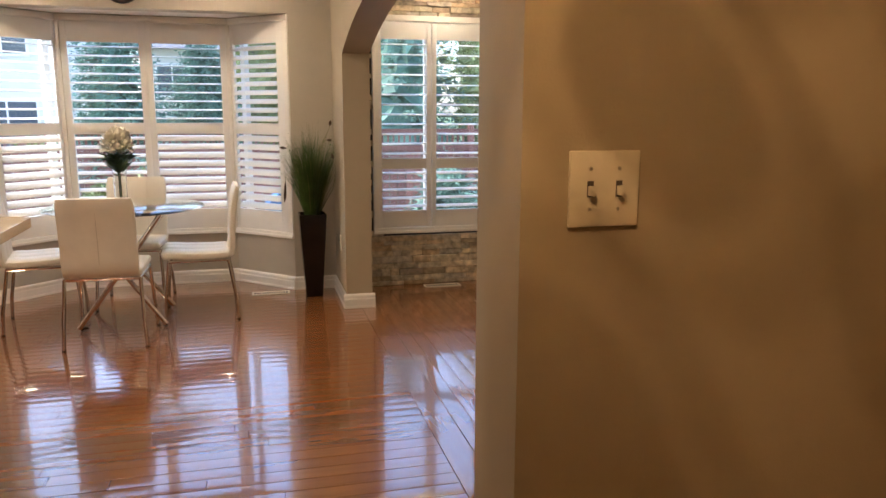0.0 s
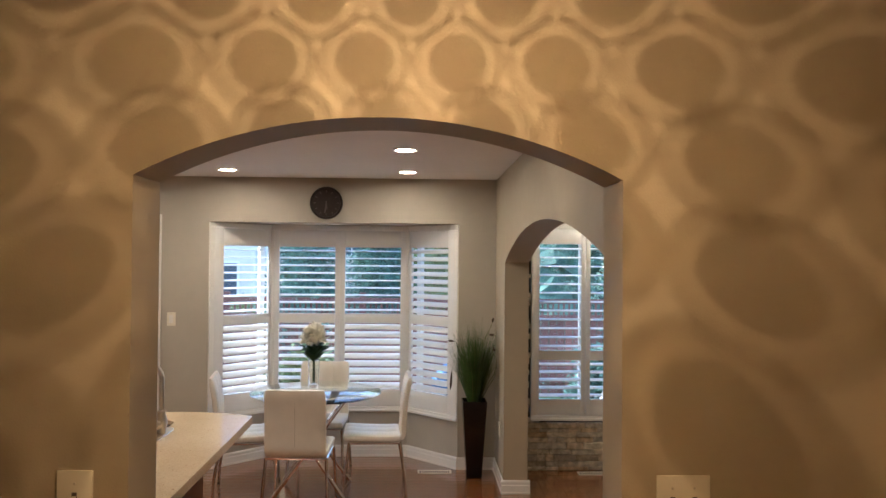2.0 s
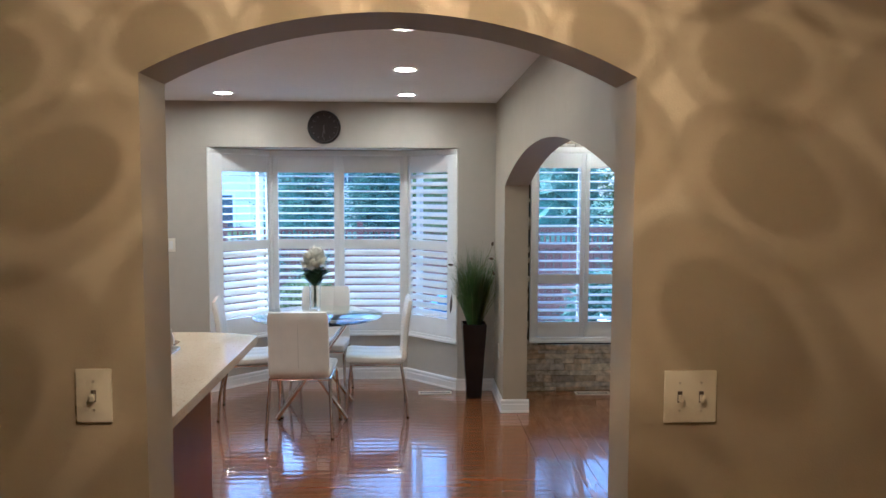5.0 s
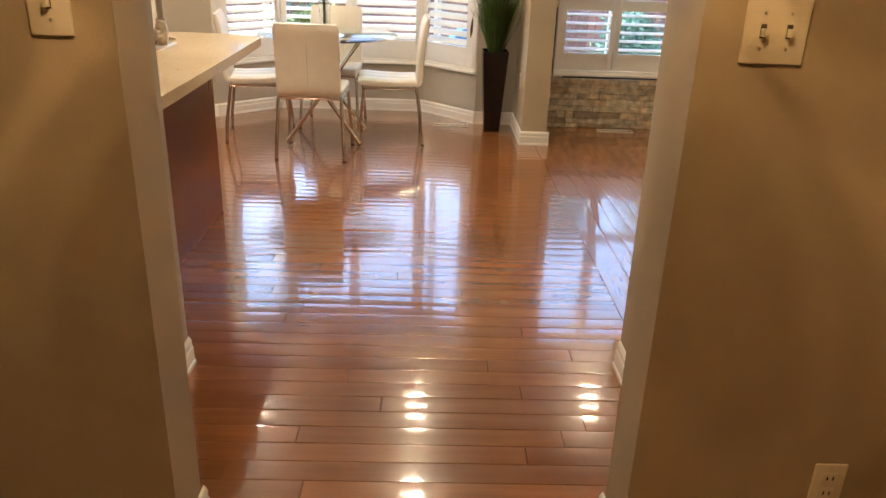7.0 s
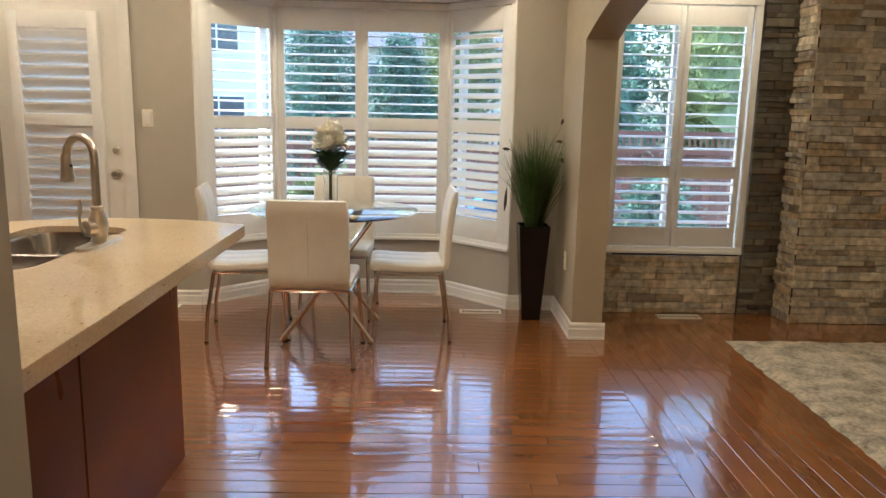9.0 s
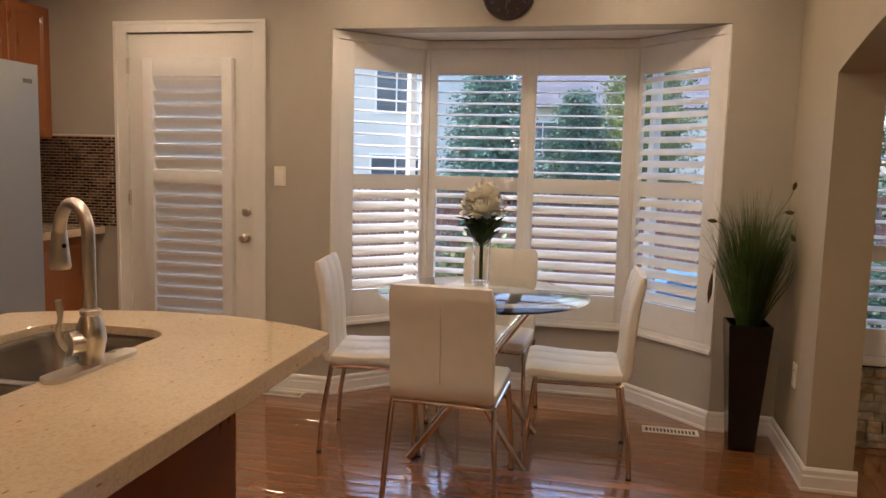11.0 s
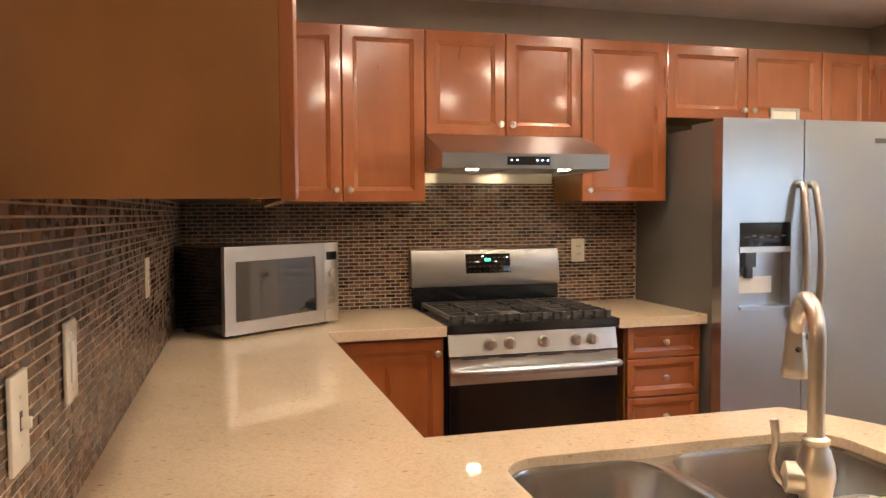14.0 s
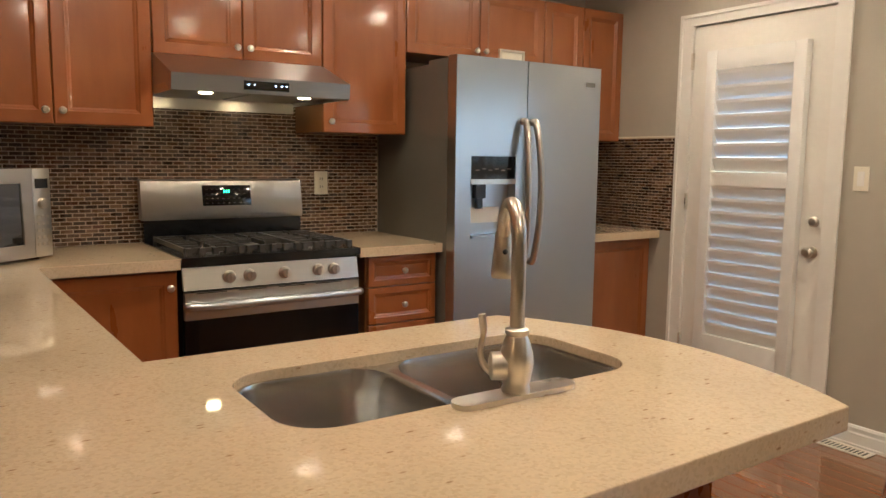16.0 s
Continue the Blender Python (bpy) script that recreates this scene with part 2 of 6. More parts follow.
M["nickel"] = surface("satin_nickel", (0.66, 0.62, 0.55), 0.31, 1.0, var=0.05, relief=0.0)
M["chrome"] = surface("chrome", (0.75, 0.74, 0.72), 0.07, 1.0, var=0.02, relief=0.0, rough_var=0.02)
M["grey_side"] = surface("fridge_side_enamel", (0.17, 0.165, 0.15), 0.42, 0.3, var=0.05, relief=0.2, fine=300)
M["black"] = surface("black_enamel", (0.008, 0.009, 0.011), 0.14, var=0.2, relief=0.0, coat=0.4)
M["black_glass"] = surface("black_oven_glass", (0.004, 0.004, 0.005), 0.05, var=0.1, relief=0.0, rough_var=0.02)
M["mirror_glass"] = surface("reflecting_oven_glass", (0.012, 0.012, 0.013), 0.04, var=0.05, relief=0.0, rough_var=0.01)
M["mirror_glass"].node_tree.nodes["Principled BSDF"].inputs["IOR"].default_value = 2.3
M["iron"] = surface("cast_iron", (0.10, 0.095, 0.09), 0.33, 0.5, var=0.2, relief=0.3)
M["burner"] = surface("burner_cap", (0.5, 0.49, 0.47), 0.4, 0.6, relief=0.1)
M["leather"] = surface("white_leatherette", (0.74, 0.70, 0.62), 0.42, var=0.05, small=14, relief=0.35, fine=260)
M["thread"] = surface("seam_thread", (0.42, 0.38, 0.32), 0.7, relief=0)
M["gloss_black"] = surface("black_vase_glaze", (0.004, 0.004, 0.006), 0.22, var=0.2, relief=0.0)
M["clock"] = surface("dark_clock_wood", (0.022, 0.014, 0.012), 0.45, var=0.3)
M["clock_mark"] = surface("clock_marks", (0.10, 0.08, 0.07), 0.5, relief=0)
M["grout"] = surface("mosaic_grout", (0.60, 0.49, 0.37), 0.8, var=0.1, relief=0.3)
M["dark"] = surface("dark_gap", (0.01, 0.01, 0.01), 0.6, relief=0)
M["glass"] = glass("window_glass")
M["table_glass"] = glass("table_glass", (0.86, 0.97, 0.94), 0.0, 1.5)
M["clear"] = glass("clear_glass", (0.95, 0.98, 0.98), 0.02, 1.45)
def bead_material():
    m, t, p, link = material("lamp_bead")
    p.inputs["Base Color"].default_value = (1.0, 0.88, 0.68, 1)
    p.inputs["Roughness"].default_value, p.inputs["IOR"].default_value = 0.15, 1.5
    p.inputs["Transmission Weight"].default_value = 1.0
    tr = t.nodes.new("ShaderNodeBsdfTranslucent")
    tr.inputs["Color"].default_value = (0.95, 0.88, 0.74, 1)
    mx = t.nodes.new("ShaderNodeMixShader")
    mx.inputs[0].default_value = 0.18
    link(p.outputs[0], mx.inputs[1])
    link(tr.outputs[0], mx.inputs[2])
    clear = t.nodes.new("ShaderNodeBsdfTransparent")
    both = t.nodes.new("ShaderNodeMixShader")
    both.inputs[0].default_value = 0.52
    link(mx.outputs[0], both.inputs[1])
    link(clear.outputs[0], both.inputs[2])
    mx = both
    link(mx.outputs[0], t.nodes["Material Output"].inputs[0])
    return m


M["bead"] = bead_material()
M["pot"] = glow("downlight_lens", (1.0, 0.75, 0.465), 35.0)
M["bulb"] = glow("bulb", (1.0, 0.57, 0.23), 300.0)
M["hood_lamp"] = glow("hood_lamp", (1.0, 0.72, 0.35), 10.0)
M["led"] = glow("display_green", (0.1, 0.9, 0.25), 0.8)
M["led_white"] = glow("display_white", (0.6, 0.75, 1.0), 1.5)
MOSAIC = [(0.0, (0.022, 0.012, 0.009)), (0.3, (0.07, 0.036, 0.022)), (0.5, (0.13, 0.072, 0.040)), (0.68, (0.045, 0.032, 0.030)), (0.85, (0.22, 0.135, 0.08)), (1.0, (0.09, 0.034, 0.022))]
M["mosaic"] = pieces("mosaic_tile", MOSAIC, 0.22, relief=0.1)
M["mosaic_far"] = pieces("mosaic_tile_far", MOSAIC, 0.25, island=True, relief=0.1)
STONE = [(0.0, (0.30, 0.24, 0.16)), (0.2, (0.54, 0.47, 0.33)), (0.4, (0.40, 0.36, 0.28)), (0.6, (0.64, 0.56, 0.41)), (0.75, (0.44, 0.33, 0.20)), (0.85, (0.26, 0.22, 0.17)), (1.0, (0.58, 0.54, 0.45))]
M["stone"] = pieces("ledge_stone", STONE, 0.75, relief=0.8, fine=45, swing=0.4)
# shade of the recess beside the chimney, put into the stone's colour at 0.28
M["stone_shaded"] = pieces("shaded_ledge_stone", [(q, [v * 0.28 for v in c]) for q, c in STONE], 0.75, relief=0.8, fine=45)
M["stone_far"] = pieces("ledge_stone_far", STONE, 0.75, island=True, relief=0.8, fine=45)


def counter_material():
    m, t, p, link = material("speckled_quartz")
    c = world_coord(t)
    cloud = tex(t, "ShaderNodeTexNoise", 2.0, 4, c)
    base = ramp(t, cloud.outputs["Fac"], [(0.3, (0.58, 0.465, 0.32)), (0.7, (0.66, 0.54, 0.385))])
    v = tex(t, "ShaderNodeTexVoronoi", 190, 0, c)
    v.feature = "F1"
    chips = ramp(t, v.outputs["Color"], [(0.0, (0.72, 0.66, 0.55)), (0.45, (1, 1, 1)), (0.8, (1.12, 1.1, 1.04)), (1.0, (0.62, 0.5, 0.36))])
    col = mixc(t, base, chips, 0.45, "MULTIPLY")
    v2 = tex(t, "ShaderNodeTexVoronoi", 58, 0, c, (1, 0.36, 1))
    spots = span(t, v2.outputs["Distance"], 1.0, 0.0, 0.10, 0.17)
    n2 = tex(t, "ShaderNodeTexNoise", 30, 2, c)
    keep = span(t, n2.outputs["Fac"], 0.0, 1.0, 0.47, 0.56)
    mul = t.nodes.new("ShaderNodeMath")
    mul.operation = "MULTIPLY"
    link(spots, mul.inputs[0])
    link(keep, mul.inputs[1])
    link(mixc(t, col, (0.33, 0.21, 0.12), mul.outputs[0]), p.inputs["Base Color"])
    link(span(t, cloud.outputs["Fac"], 0.035, 0.06, 0.3, 0.7), p.inputs["Roughness"])
    p.inputs["Specular IOR Level"].default_value = 0.38
    return m


def popcorn_material():
    m, t, p, link = material("textured_ceiling")
    c = world_coord(t)
    n = tex(t, "ShaderNodeTexNoise", 190, 4, c)
    v = tex(t, "ShaderNodeTexVoronoi", 160, 0, c)
    p.inputs["Base Color"].default_value = (0.72, 0.66, 0.56, 1)
    pits = span(t, n.outputs["Fac"], 0.78, 1.0, 0.30, 0.42)
    link(mixc(t, (0.36, 0.30, 0.22), (0.60, 0.55, 0.45), pits), p.inputs["Base Color"])
    p.inputs["Roughness"].default_value = 0.9
    b = bump(t, p, v.outputs["Distance"], 0.5, 0.003)
    bump(t, p, n.outputs["Fac"], 0.6, 0.003, b)
    return m


M["counter"] = counter_material()
M["popcorn"] = popcorn_material()

# ---- structure ----
def struct(name, bm, mat, label, bevel=0.0):
    ob = part(name, bm, mat, None, label, bevel=bevel)
    return tagged(ob, label, name.rstrip("_0123456789").replace("_", " "), "", "structure")


def arc(x0, x1, z0, rise, n=24):
    """An arch from (x0, z0) to (x1, z0)."""
    half = (x1 - x0) / 2
    r = (half * half + rise * rise) / (2 * rise)
    cx, cz = (x0 + x1) / 2, z0 + rise - r
    a = math.asin(half / r)
    return [(cx + r * math.sin(-a + 2 * a * k / n), cz + r * math.cos(-a + 2 * a * k / n)) for k in range(n + 1)]


bm = bmesh.new()
box(bm, -4.1, 5.0, -1.8, 7.3, -0.30, -0.021)
struct("floor_base", bm, M["seam"], "dark floor base under the boards")

# arch wall between hall and passage
bm = bmesh.new()
prism(bm, [(-1.7, 0), (-0.609, 0)] + arc(-0.609, 0.403, 1.925, 0.125) + [(0.403, 0), (1.7, 0), (1.7, HCEIL + 0.030), (-1.7, HCEIL + 0.030)], "y", HALL_Y, HALL_B)
struct("wall_arch", bm, M["wall"], "beige painted wall with a wide shallow arch opening", 0.006)
bm = bmesh.new()
box(bm, PASS_L - 0.12, PASS_L, HALL_B, COOK_Y - 0.004, 0, CEIL)
struct("wall_passage_west", bm, M["cook_wall"], "short beige passage wall with a double switch", 0.006)
bm = bmesh.new()
box(bm, COOK_X, PASS_L - 0.12, COOK_Y - 0.12, COOK_Y - 0.008, 0, CEIL)
box(bm, COOK_X - 0.15, COOK_X - 0.008, COOK_Y - 0.12, 7.3, 0, CEIL)
struct("wall_kitchen", bm, M["cook_wall"], "grey beige painted kitchen wall behind the cabinets")
bm = bmesh.new()
prism(bm, [(HALL_B, 0), (2.76, 0)] + arc(2.76, 5.90, 1.745, 0.235, 30) + [(5.90, 0), (BACK, 0), (BACK, CEIL), (HALL_B, CEIL)], "x", PASS_R, PASS_R + 0.183)
struct("wall_living_arch", bm, M["wall"], "beige wall with a long low arch opening into the living room", 0.006)
# garden wall
bm = bmesh.new()
G0, G1 = BACK, BACK + 0.16
for r in ((COOK_X, -3.035, 0, CEIL), (-3.035, -2.235, 2.055, CEIL), (-2.235, -1.772, 0, CEIL), (-1.772, 0.317, 2.064, CEIL), (0.317, 0.95, 0, CEIL),
          (0.95, 1.855, 0, 0.44), (0.95, 1.855, 2.055, CEIL), (1.855, 4.8, 0, CEIL)):
    box(bm, r[0], r[1], G0, G1, r[2], r[3])
bmesh.ops.remove_doubles(bm, verts=bm.verts, dist=0.0001)
struct("wall_garden", bm, M["cook_wall"], "beige painted garden wall with a door, a bay and a window opening")
# bay
BAY = [(-1.772, BACK), (-1.335, 6.985), (-0.112, 6.985), (0.317, BACK)]


def bay_side(i):
    """The inner face of a side of the bay: origin, direction, length, angle."""
    a, b = Vector((*BAY[i], 0)), Vector((*BAY[i + 1], 0))
    return a, (b - a).normalized(), (b - a).length, math.degrees(math.atan2(b.y - a.y, b.x - a.x))


for i in range(3):
    a, d, ln, ang = bay_side(i)
    bm = bmesh.new()
    for z0, z1 in ((0, WIN_Z0 + 0.05), (2.03, 2.066)):
        box(bm, 0, ln, 0, 0.14, z0, z1, m=pose(a.x, a.y, 0, 0, 0, ang))
    struct("wall_bay", bm, M["cook_wall"], "low beige wall under a bay window")
bm = bmesh.new()
prism(bm, [(-1.772, BACK + 0.161), (0.317, BACK + 0.161), (-0.05, 7.13), (-1.40, 7.13)], "z", 2.066, 2.16)
struct("bay_soffit", bm, M["ceiling"], "white soffit over the bay")
# other walls
bm = bmesh.new()
box(bm, 4.8, 4.95, 1.8, 6.8, 0, CEIL)
box(bm, 0.82, 4.8, HALL_B - 0.004, HALL_B + 0.1, 0, CEIL)
struct("wall_living", bm, M["wall"], "plain beige living room wall")
for nm, r in (("wall_hall_west", (-0.62, -0.500, -1.7, 1.041, 0, HCEIL)), ("wall_hall_recess", (-1.7, -0.621, 0.93, 1.041, 0, HCEIL)), ("wall_hall_end", (-1.8, -1.7, 1.041, HALL_Y, 0, HCEIL)),
              ("wall_hall_east", (1.6, 1.7, -1.7, HALL_Y, 0, HCEIL)), ("wall_hall_south", (-0.62, 1.7, -1.8, -1.7, 0, HCEIL))):
    bm = bmesh.new()
    box(bm, *r)
    struct(nm, bm, M["wall"], "beige hall wall lit by the ceiling lamp", 0.004)
# ceilings
bm = bmesh.new()
box(bm, COOK_X - 0.15, 4.95, HALL_Y + 0.02, BACK + 0.14, CEIL, CEIL + 0.12)
box(bm, -1.7, 1.6, HALL_Y + 0.02, HALL_B, HCEIL + 0.031, CEIL)
struct("ceiling_kitchen", bm, M["ceiling"], "smooth white kitchen ceiling")
bm = bmesh.new()
box(bm, -1.8, 1.7, -1.8, HALL_Y + 0.01, HCEIL + 0.031, HCEIL + 0.10)
box(bm, -1.7, 1.6, -1.7, HALL_Y - 0.10, HCEIL, HCEIL + 0.030)
struct("ceiling_hall", bm, M["popcorn"], "beige stippled hall ceiling")


# baseboards
def baseboard(a, b, at=0.0, ends=0):
    """A stepped white baseboard on the left of the way from a to b."""
    a, b = Vector((*a, 0)), Vector((*b, 0))
    ln, ang = (b - a).length, math.degrees(math.atan2(b.y - a.y, b.x - a.x))
    bm = bmesh.new()
    prof = [(0, 0), (0.018, 0), (0.018, 0.012), (0.014, 0.016), (0.014, 0.062), (0.010, 0.070), (0.010, 0.088), (0.005, 0.098), (0, 0.102)]
    prism(bm, prof, "x", -ends * 0.018, ln + ends * 0.018, m=pose(a.x, a.y, 0, 0, 0, ang))
    return struct("baseboard", bm, M["trim"], "white stepped wooden baseboard")


e = 0.001
baseboard((-1.772 - 0.0, BACK - e), (-2.165, BACK - e))
for i in (0, 1, 2):
    baseboard((BAY[i + 1][0] + 0.0, BAY[i + 1][1] - e), (BAY[i][0], BAY[i][1] - e))
baseboard((PASS_R, BACK - e), (0.317, BACK - e))
baseboard((PASS_R - e, 5.9), (PASS_R - e, BACK))
baseboard((PASS_R + 0.183, 5.9 - e), (PASS_R, 5.9 - e), ends=1)
baseboard((PASS_R, 2.76 + e), (PASS_R + 0.183, 2.76 + e), ends=1)
baseboard((PASS_R - e, HALL_B), (PASS_R - e, 2.76))
baseboard((PASS_L + e, COOK_Y), (PASS_L + e, HALL_B))
baseboard((-0.995, COOK_Y + e), (PASS_L, COOK_Y + e), ends=0)
baseboard((-0.609 + e, HALL_B), (-0.609 + e, HALL_Y), ends=1)
baseboard((0.403 - e, HALL_Y), (0.403 - e, HALL_B), ends=1)
baseboard((-0.609, HALL_Y - e), (-1.7, HALL_Y - e))
baseboard((1.6, HALL_Y - e), (0.403, HALL_Y - e))
baseboard((PASS_L, HALL_B + e), (-0.609, HALL_B + e))
baseboard((0.403, HALL_B + e), (PASS_R, HALL_B + e))


# ---- shutters ----
def louver(bm, w, tilt, depth=0.064, thick=0.010):
    prof = [(-depth / 2, 0), (-depth * 0.3, thick * 0.42), (0, thick / 2), (depth * 0.3, thick * 0.42), (depth / 2, 0), (depth * 0.3, -thick * 0.42), (0, -thick / 2), (-depth * 0.3, -thick * 0.42)]
    c, s = math.cos(radians(tilt)), math.sin(radians(tilt))
    prism(bm, [(y * c - z * s, y * s + z * c) for y, z in prof], "x", -w / 2, w / 2)


def shutter(at, ang, w, z0, z1, opens, label, stile=0.045, thick=0.028, group="plantation shutters", depth=0.064, other=None):
    """A shutter panel. at: the left corner of its front; opens: rows of bottom, top, louvers, tilt; other: the width of its second stile."""
    other = other or stile
    sh = thing("plantation_shutter", (at[0], at[1], z0, 0, 0, ang), label, "window shutter", group)
    m = pose(at[0], at[1], 0, 0, 0, ang)
    edges = [z0] + [v for o in opens for v in o[:2]] + [z1]
    rows = [(0, stile, 0, thick, z0, z1), (w - other, w, 0, thick, z0, z1)]
    boxes("stile", rows[:1], M["shutter"], sh, bevel=0.003, m=m)
    boxes("stile", rows[1:], M["shutter"], sh, bevel=0.003, m=m)
    for a, b in zip(edges[::2], edges[1::2]):
        boxes("rail", [(stile, w - other, 0.001, thick - 0.001, a, b)], M["shutter"], sh, bevel=0.002, m=m)
    for a, b, n, tilt in opens:
        lw = w - stile - other - 0.004
        bm = bmesh.new()
        louver(bm, lw, tilt, depth)
        me = None
        for k in range(n):
            z = a + (b - a) * (k + 0.5) / n
            if me is None:
                first = part("louver", bm, M["shutter"], None)
                me = first.data
                ob = first
            else:
                ob = new("louver", me)
            ob.parent = sh
            ob.matrix_basis = pose((w + stile - other) / 2, thick / 2, z - z0)
    return sh


# bay windows: casing, glass and shutters
def window(name, at, ang, w, z0, z1, label, posts, back=0.11, case=0.045, ends=(0.045, 0.045)):
    """A window behind its shutters: casing on the wall, sash frame and panes."""
    win = thing(name, (at[0], at[1], z0, 0, 0, ang), label, "window", kind="structure")
    m = pose(at[0], at[1], 0, 0, 0, ang)
    rows = [(0, w, 0, 0.03, z0, z0 + case), (0, w, 0, 0.03, z1 - case, z1), (0, ends[0], 0, 0.03, z0 + case, z1 - case), (w - ends[1], w, 0, 0.03, z0 + case, z1 - case)]
    rows = [(a + 0.0, b, -0.014, 0.016, c, d) for a, b, _, _, c, d in rows]
    boxes("window_frame", rows, M["trim"], win, bevel=0.004, m=m)
    boxes("window_sill", [(0.0, w, -0.026, -0.014, z0, z0 + 0.022)], M["trim"], win, bevel=0.004, m=m)
    sash = [(0.0, w, back, back + 0.05, z0 + 0.0, z0 + 0.09), (0.0, w, back, back + 0.05, z1 - 0.08, z1)]
    xs = [0.0] + posts + [w]
    for x in xs:
        a = min(max(x - 0.022, 0.0), w - 0.044)
        sash.append((a, a + 0.044, back + 0.001, back + 0.049, z0 + 0.09, z1 - 0.08))
    boxes("sash", sash, M["trim"], win, "white window sash", m=m)
    for a, b in zip(xs, xs[1:]):
        p = boxes("pane", [(a + 0.03, b - 0.03, back + 0.022, back + 0.026, z0 + 0.09, z1 - 0.08)], M["glass"], win, m=m)
        p.visible_shadow = False
    return win


a, d, ln, ang = bay_side(1)
window("window_1", (a.x, a.y), ang, ln, WIN_Z0, 2.06, "white wide bay window with plantation shutters", [ln / 2], ends=(0.024, 0.024))
wL = (ln - 0.05) / 2
for k, (tu, tl) in enumerate(((12, 22), (7, 42))):
    shutter((a.x + 0.025 + k * wL, a.y - 0.004), ang, wL, 0.447, 2.013, [(0.60, 1.187, 9, tl), (1.272, 1.865, 9, tu)],
            "white plantation shutter panel with slats " + ("open in both halves" if k == 0 else "open above and half closed below"))
for i, (tu, tl) in ((0, (10, 46)), (2, (36, 42))):
    a, d, ln, ang = bay_side(i)
    window("window_2" if i == 0 else "window_3", (a.x, a.y), ang, ln, WIN_Z0, 2.06, "white narrow bay side window with a plantation shutter", [], ends=(0.045, 0.008) if i == 0 else (0.010, 0.045))
    o = a + d * (0.048 if i == 0 else 0.012) + Vector((-math.sin(radians(ang)), math.cos(radians(ang)), 0)) * -0.004
    shutter((o.x, o.y), ang, ln - 0.060, 0.447, 2.013, [(0.60, 1.187, 9, tl), (1.272, 1.865, 9, tu)],
            "white side shutter panel with slats " + ("open above and half closed below" if i == 0 else "half closed in both halves"), stile=0.090 if i == 0 else 0.030, other=0.022 if i == 0 else 0.072)
# living room window
window("window_4", (0.93, 6.515), 0, 0.945, 0.42, 2.075, "white living room window with plantation shutters", [0.45])
for k in range(2):
    shutter((0.93 + 0.03 + k * 0.43, 6.505), 0, 0.425, 0.47, 2.02, [(0.60, 0.925, 5, 14), (1.007, 1.90, 12, 10)],
            "white tall shutter panel with open slats" + (" against the window post" if k else " beside the arch pillar"), stile=0.036)
# garden door
dr = thing("door_1", (-2.635, BACK, 0), "white garden door with a louvered shutter over its glass", "door", kind="structure")
boxes("casing", [(-3.11, -3.035, BACK - 0.018, BACK + 0.10, 0, 2.11), (-2.235, -2.165, BACK - 0.018, BACK + 0.10, 0, 2.11), (-3.035, -2.235, BACK - 0.018, BACK + 0.10, 2.055, 2.11)], M["trim"], dr, bevel=0.006)
boxes("casing_bead", [(-3.118, -3.10, BACK - 0.027, BACK - 0.019, 0, 2.118), (-2.175, -2.157, BACK - 0.027, BACK - 0.019, 0, 2.118), (-3.10, -2.175, BACK - 0.027, BACK - 0.019, 2.10, 2.118)], M["trim"], dr, bevel=0.003)
boxes("door_slab", [(-3.0345, -2.2355, BACK + 0.001, BACK + 0.046, 0.012, 0.30), (-3.0345, -2.2355, BACK + 0.001, BACK + 0.046, 1.86, 2.05), (-3.0345, -2.90, BACK + 0.001, BACK + 0.046, 0.30, 1.86), (-2.42, -2.2355, BACK + 0.001, BACK + 0.046, 0.30, 1.86)], M["door"], dr)
pn = boxes("pane", [(-2.90, -2.42, BACK + 0.03, BACK + 0.036, 0.30, 1.86)], M["glass"], dr)
pn.visible_shadow = False
for z in (0.25, 1.05, 1.82):
    boxes("hinge", [(-3.04, -3.030, BACK - 0.019, BACK + 0.0, z, z + 0.09)], M["nickel"], dr, "steel hinge")
for z, r in ((0.887, 0.028), (1.035, 0.026)):
    bm = bmesh.new()
    prof = [(0.001, 0), (r, 0), (r, 0.008), (0.012, 0.012), (0.012, 0.035), (0.026, 0.042), (0.027, 0.055), (0.018, 0.066), (0.001, 0.068)] if z < 1 else [(0.001, 0), (r, 0), (r, 0.012), (0.018, 0.02), (0.001, 0.022)]
    lathe(bm, prof, m=pose(-2.285, BACK + 0.0005, z, 90, 0, 0))
    part("door_knob" if z < 1 else "deadbolt", bm, M["nickel"], dr, "satin nickel " + ("knob" if z < 1 else "bolt plate"), smooth=True)
shutter((-2.917, BACK - 0.045), 0, 0.564, 0.195, 1.905, [(0.372, 1.190, 12, -69), (1.266, 1.80, 7, -66)], "white door shutter with nearly closed slats", stile=0.062, thick=0.045, group="", depth=0.080)

# ---- lamps ----
def downlight(x, y):
    d = thing("recessed_downlight", (x, y, CEIL), "white recessed round ceiling downlight, lit", "ceiling light", "recessed ceiling lights")
    bm = bmesh.new()
    lathe(bm, [(0.062, 0.0), (0.078, -0.001), (0.080, -0.006), (0.074, -0.010), (0.060, -0.006), (0.060, 0.0)], m=pose(x, y, CEIL), seg=32, cap=False)
    part("trim_ring", bm, M["trim"], d, smooth=True)
    bm = bmesh.new()
    lathe(bm, [(0.001, -0.005), (0.0595, -0.005), (0.0595, -0.001), (0.001, -0.001)], m=pose(x, y, CEIL), seg=32)
    part("lens", bm, M["pot"], d, "glowing warm lens")
    return d


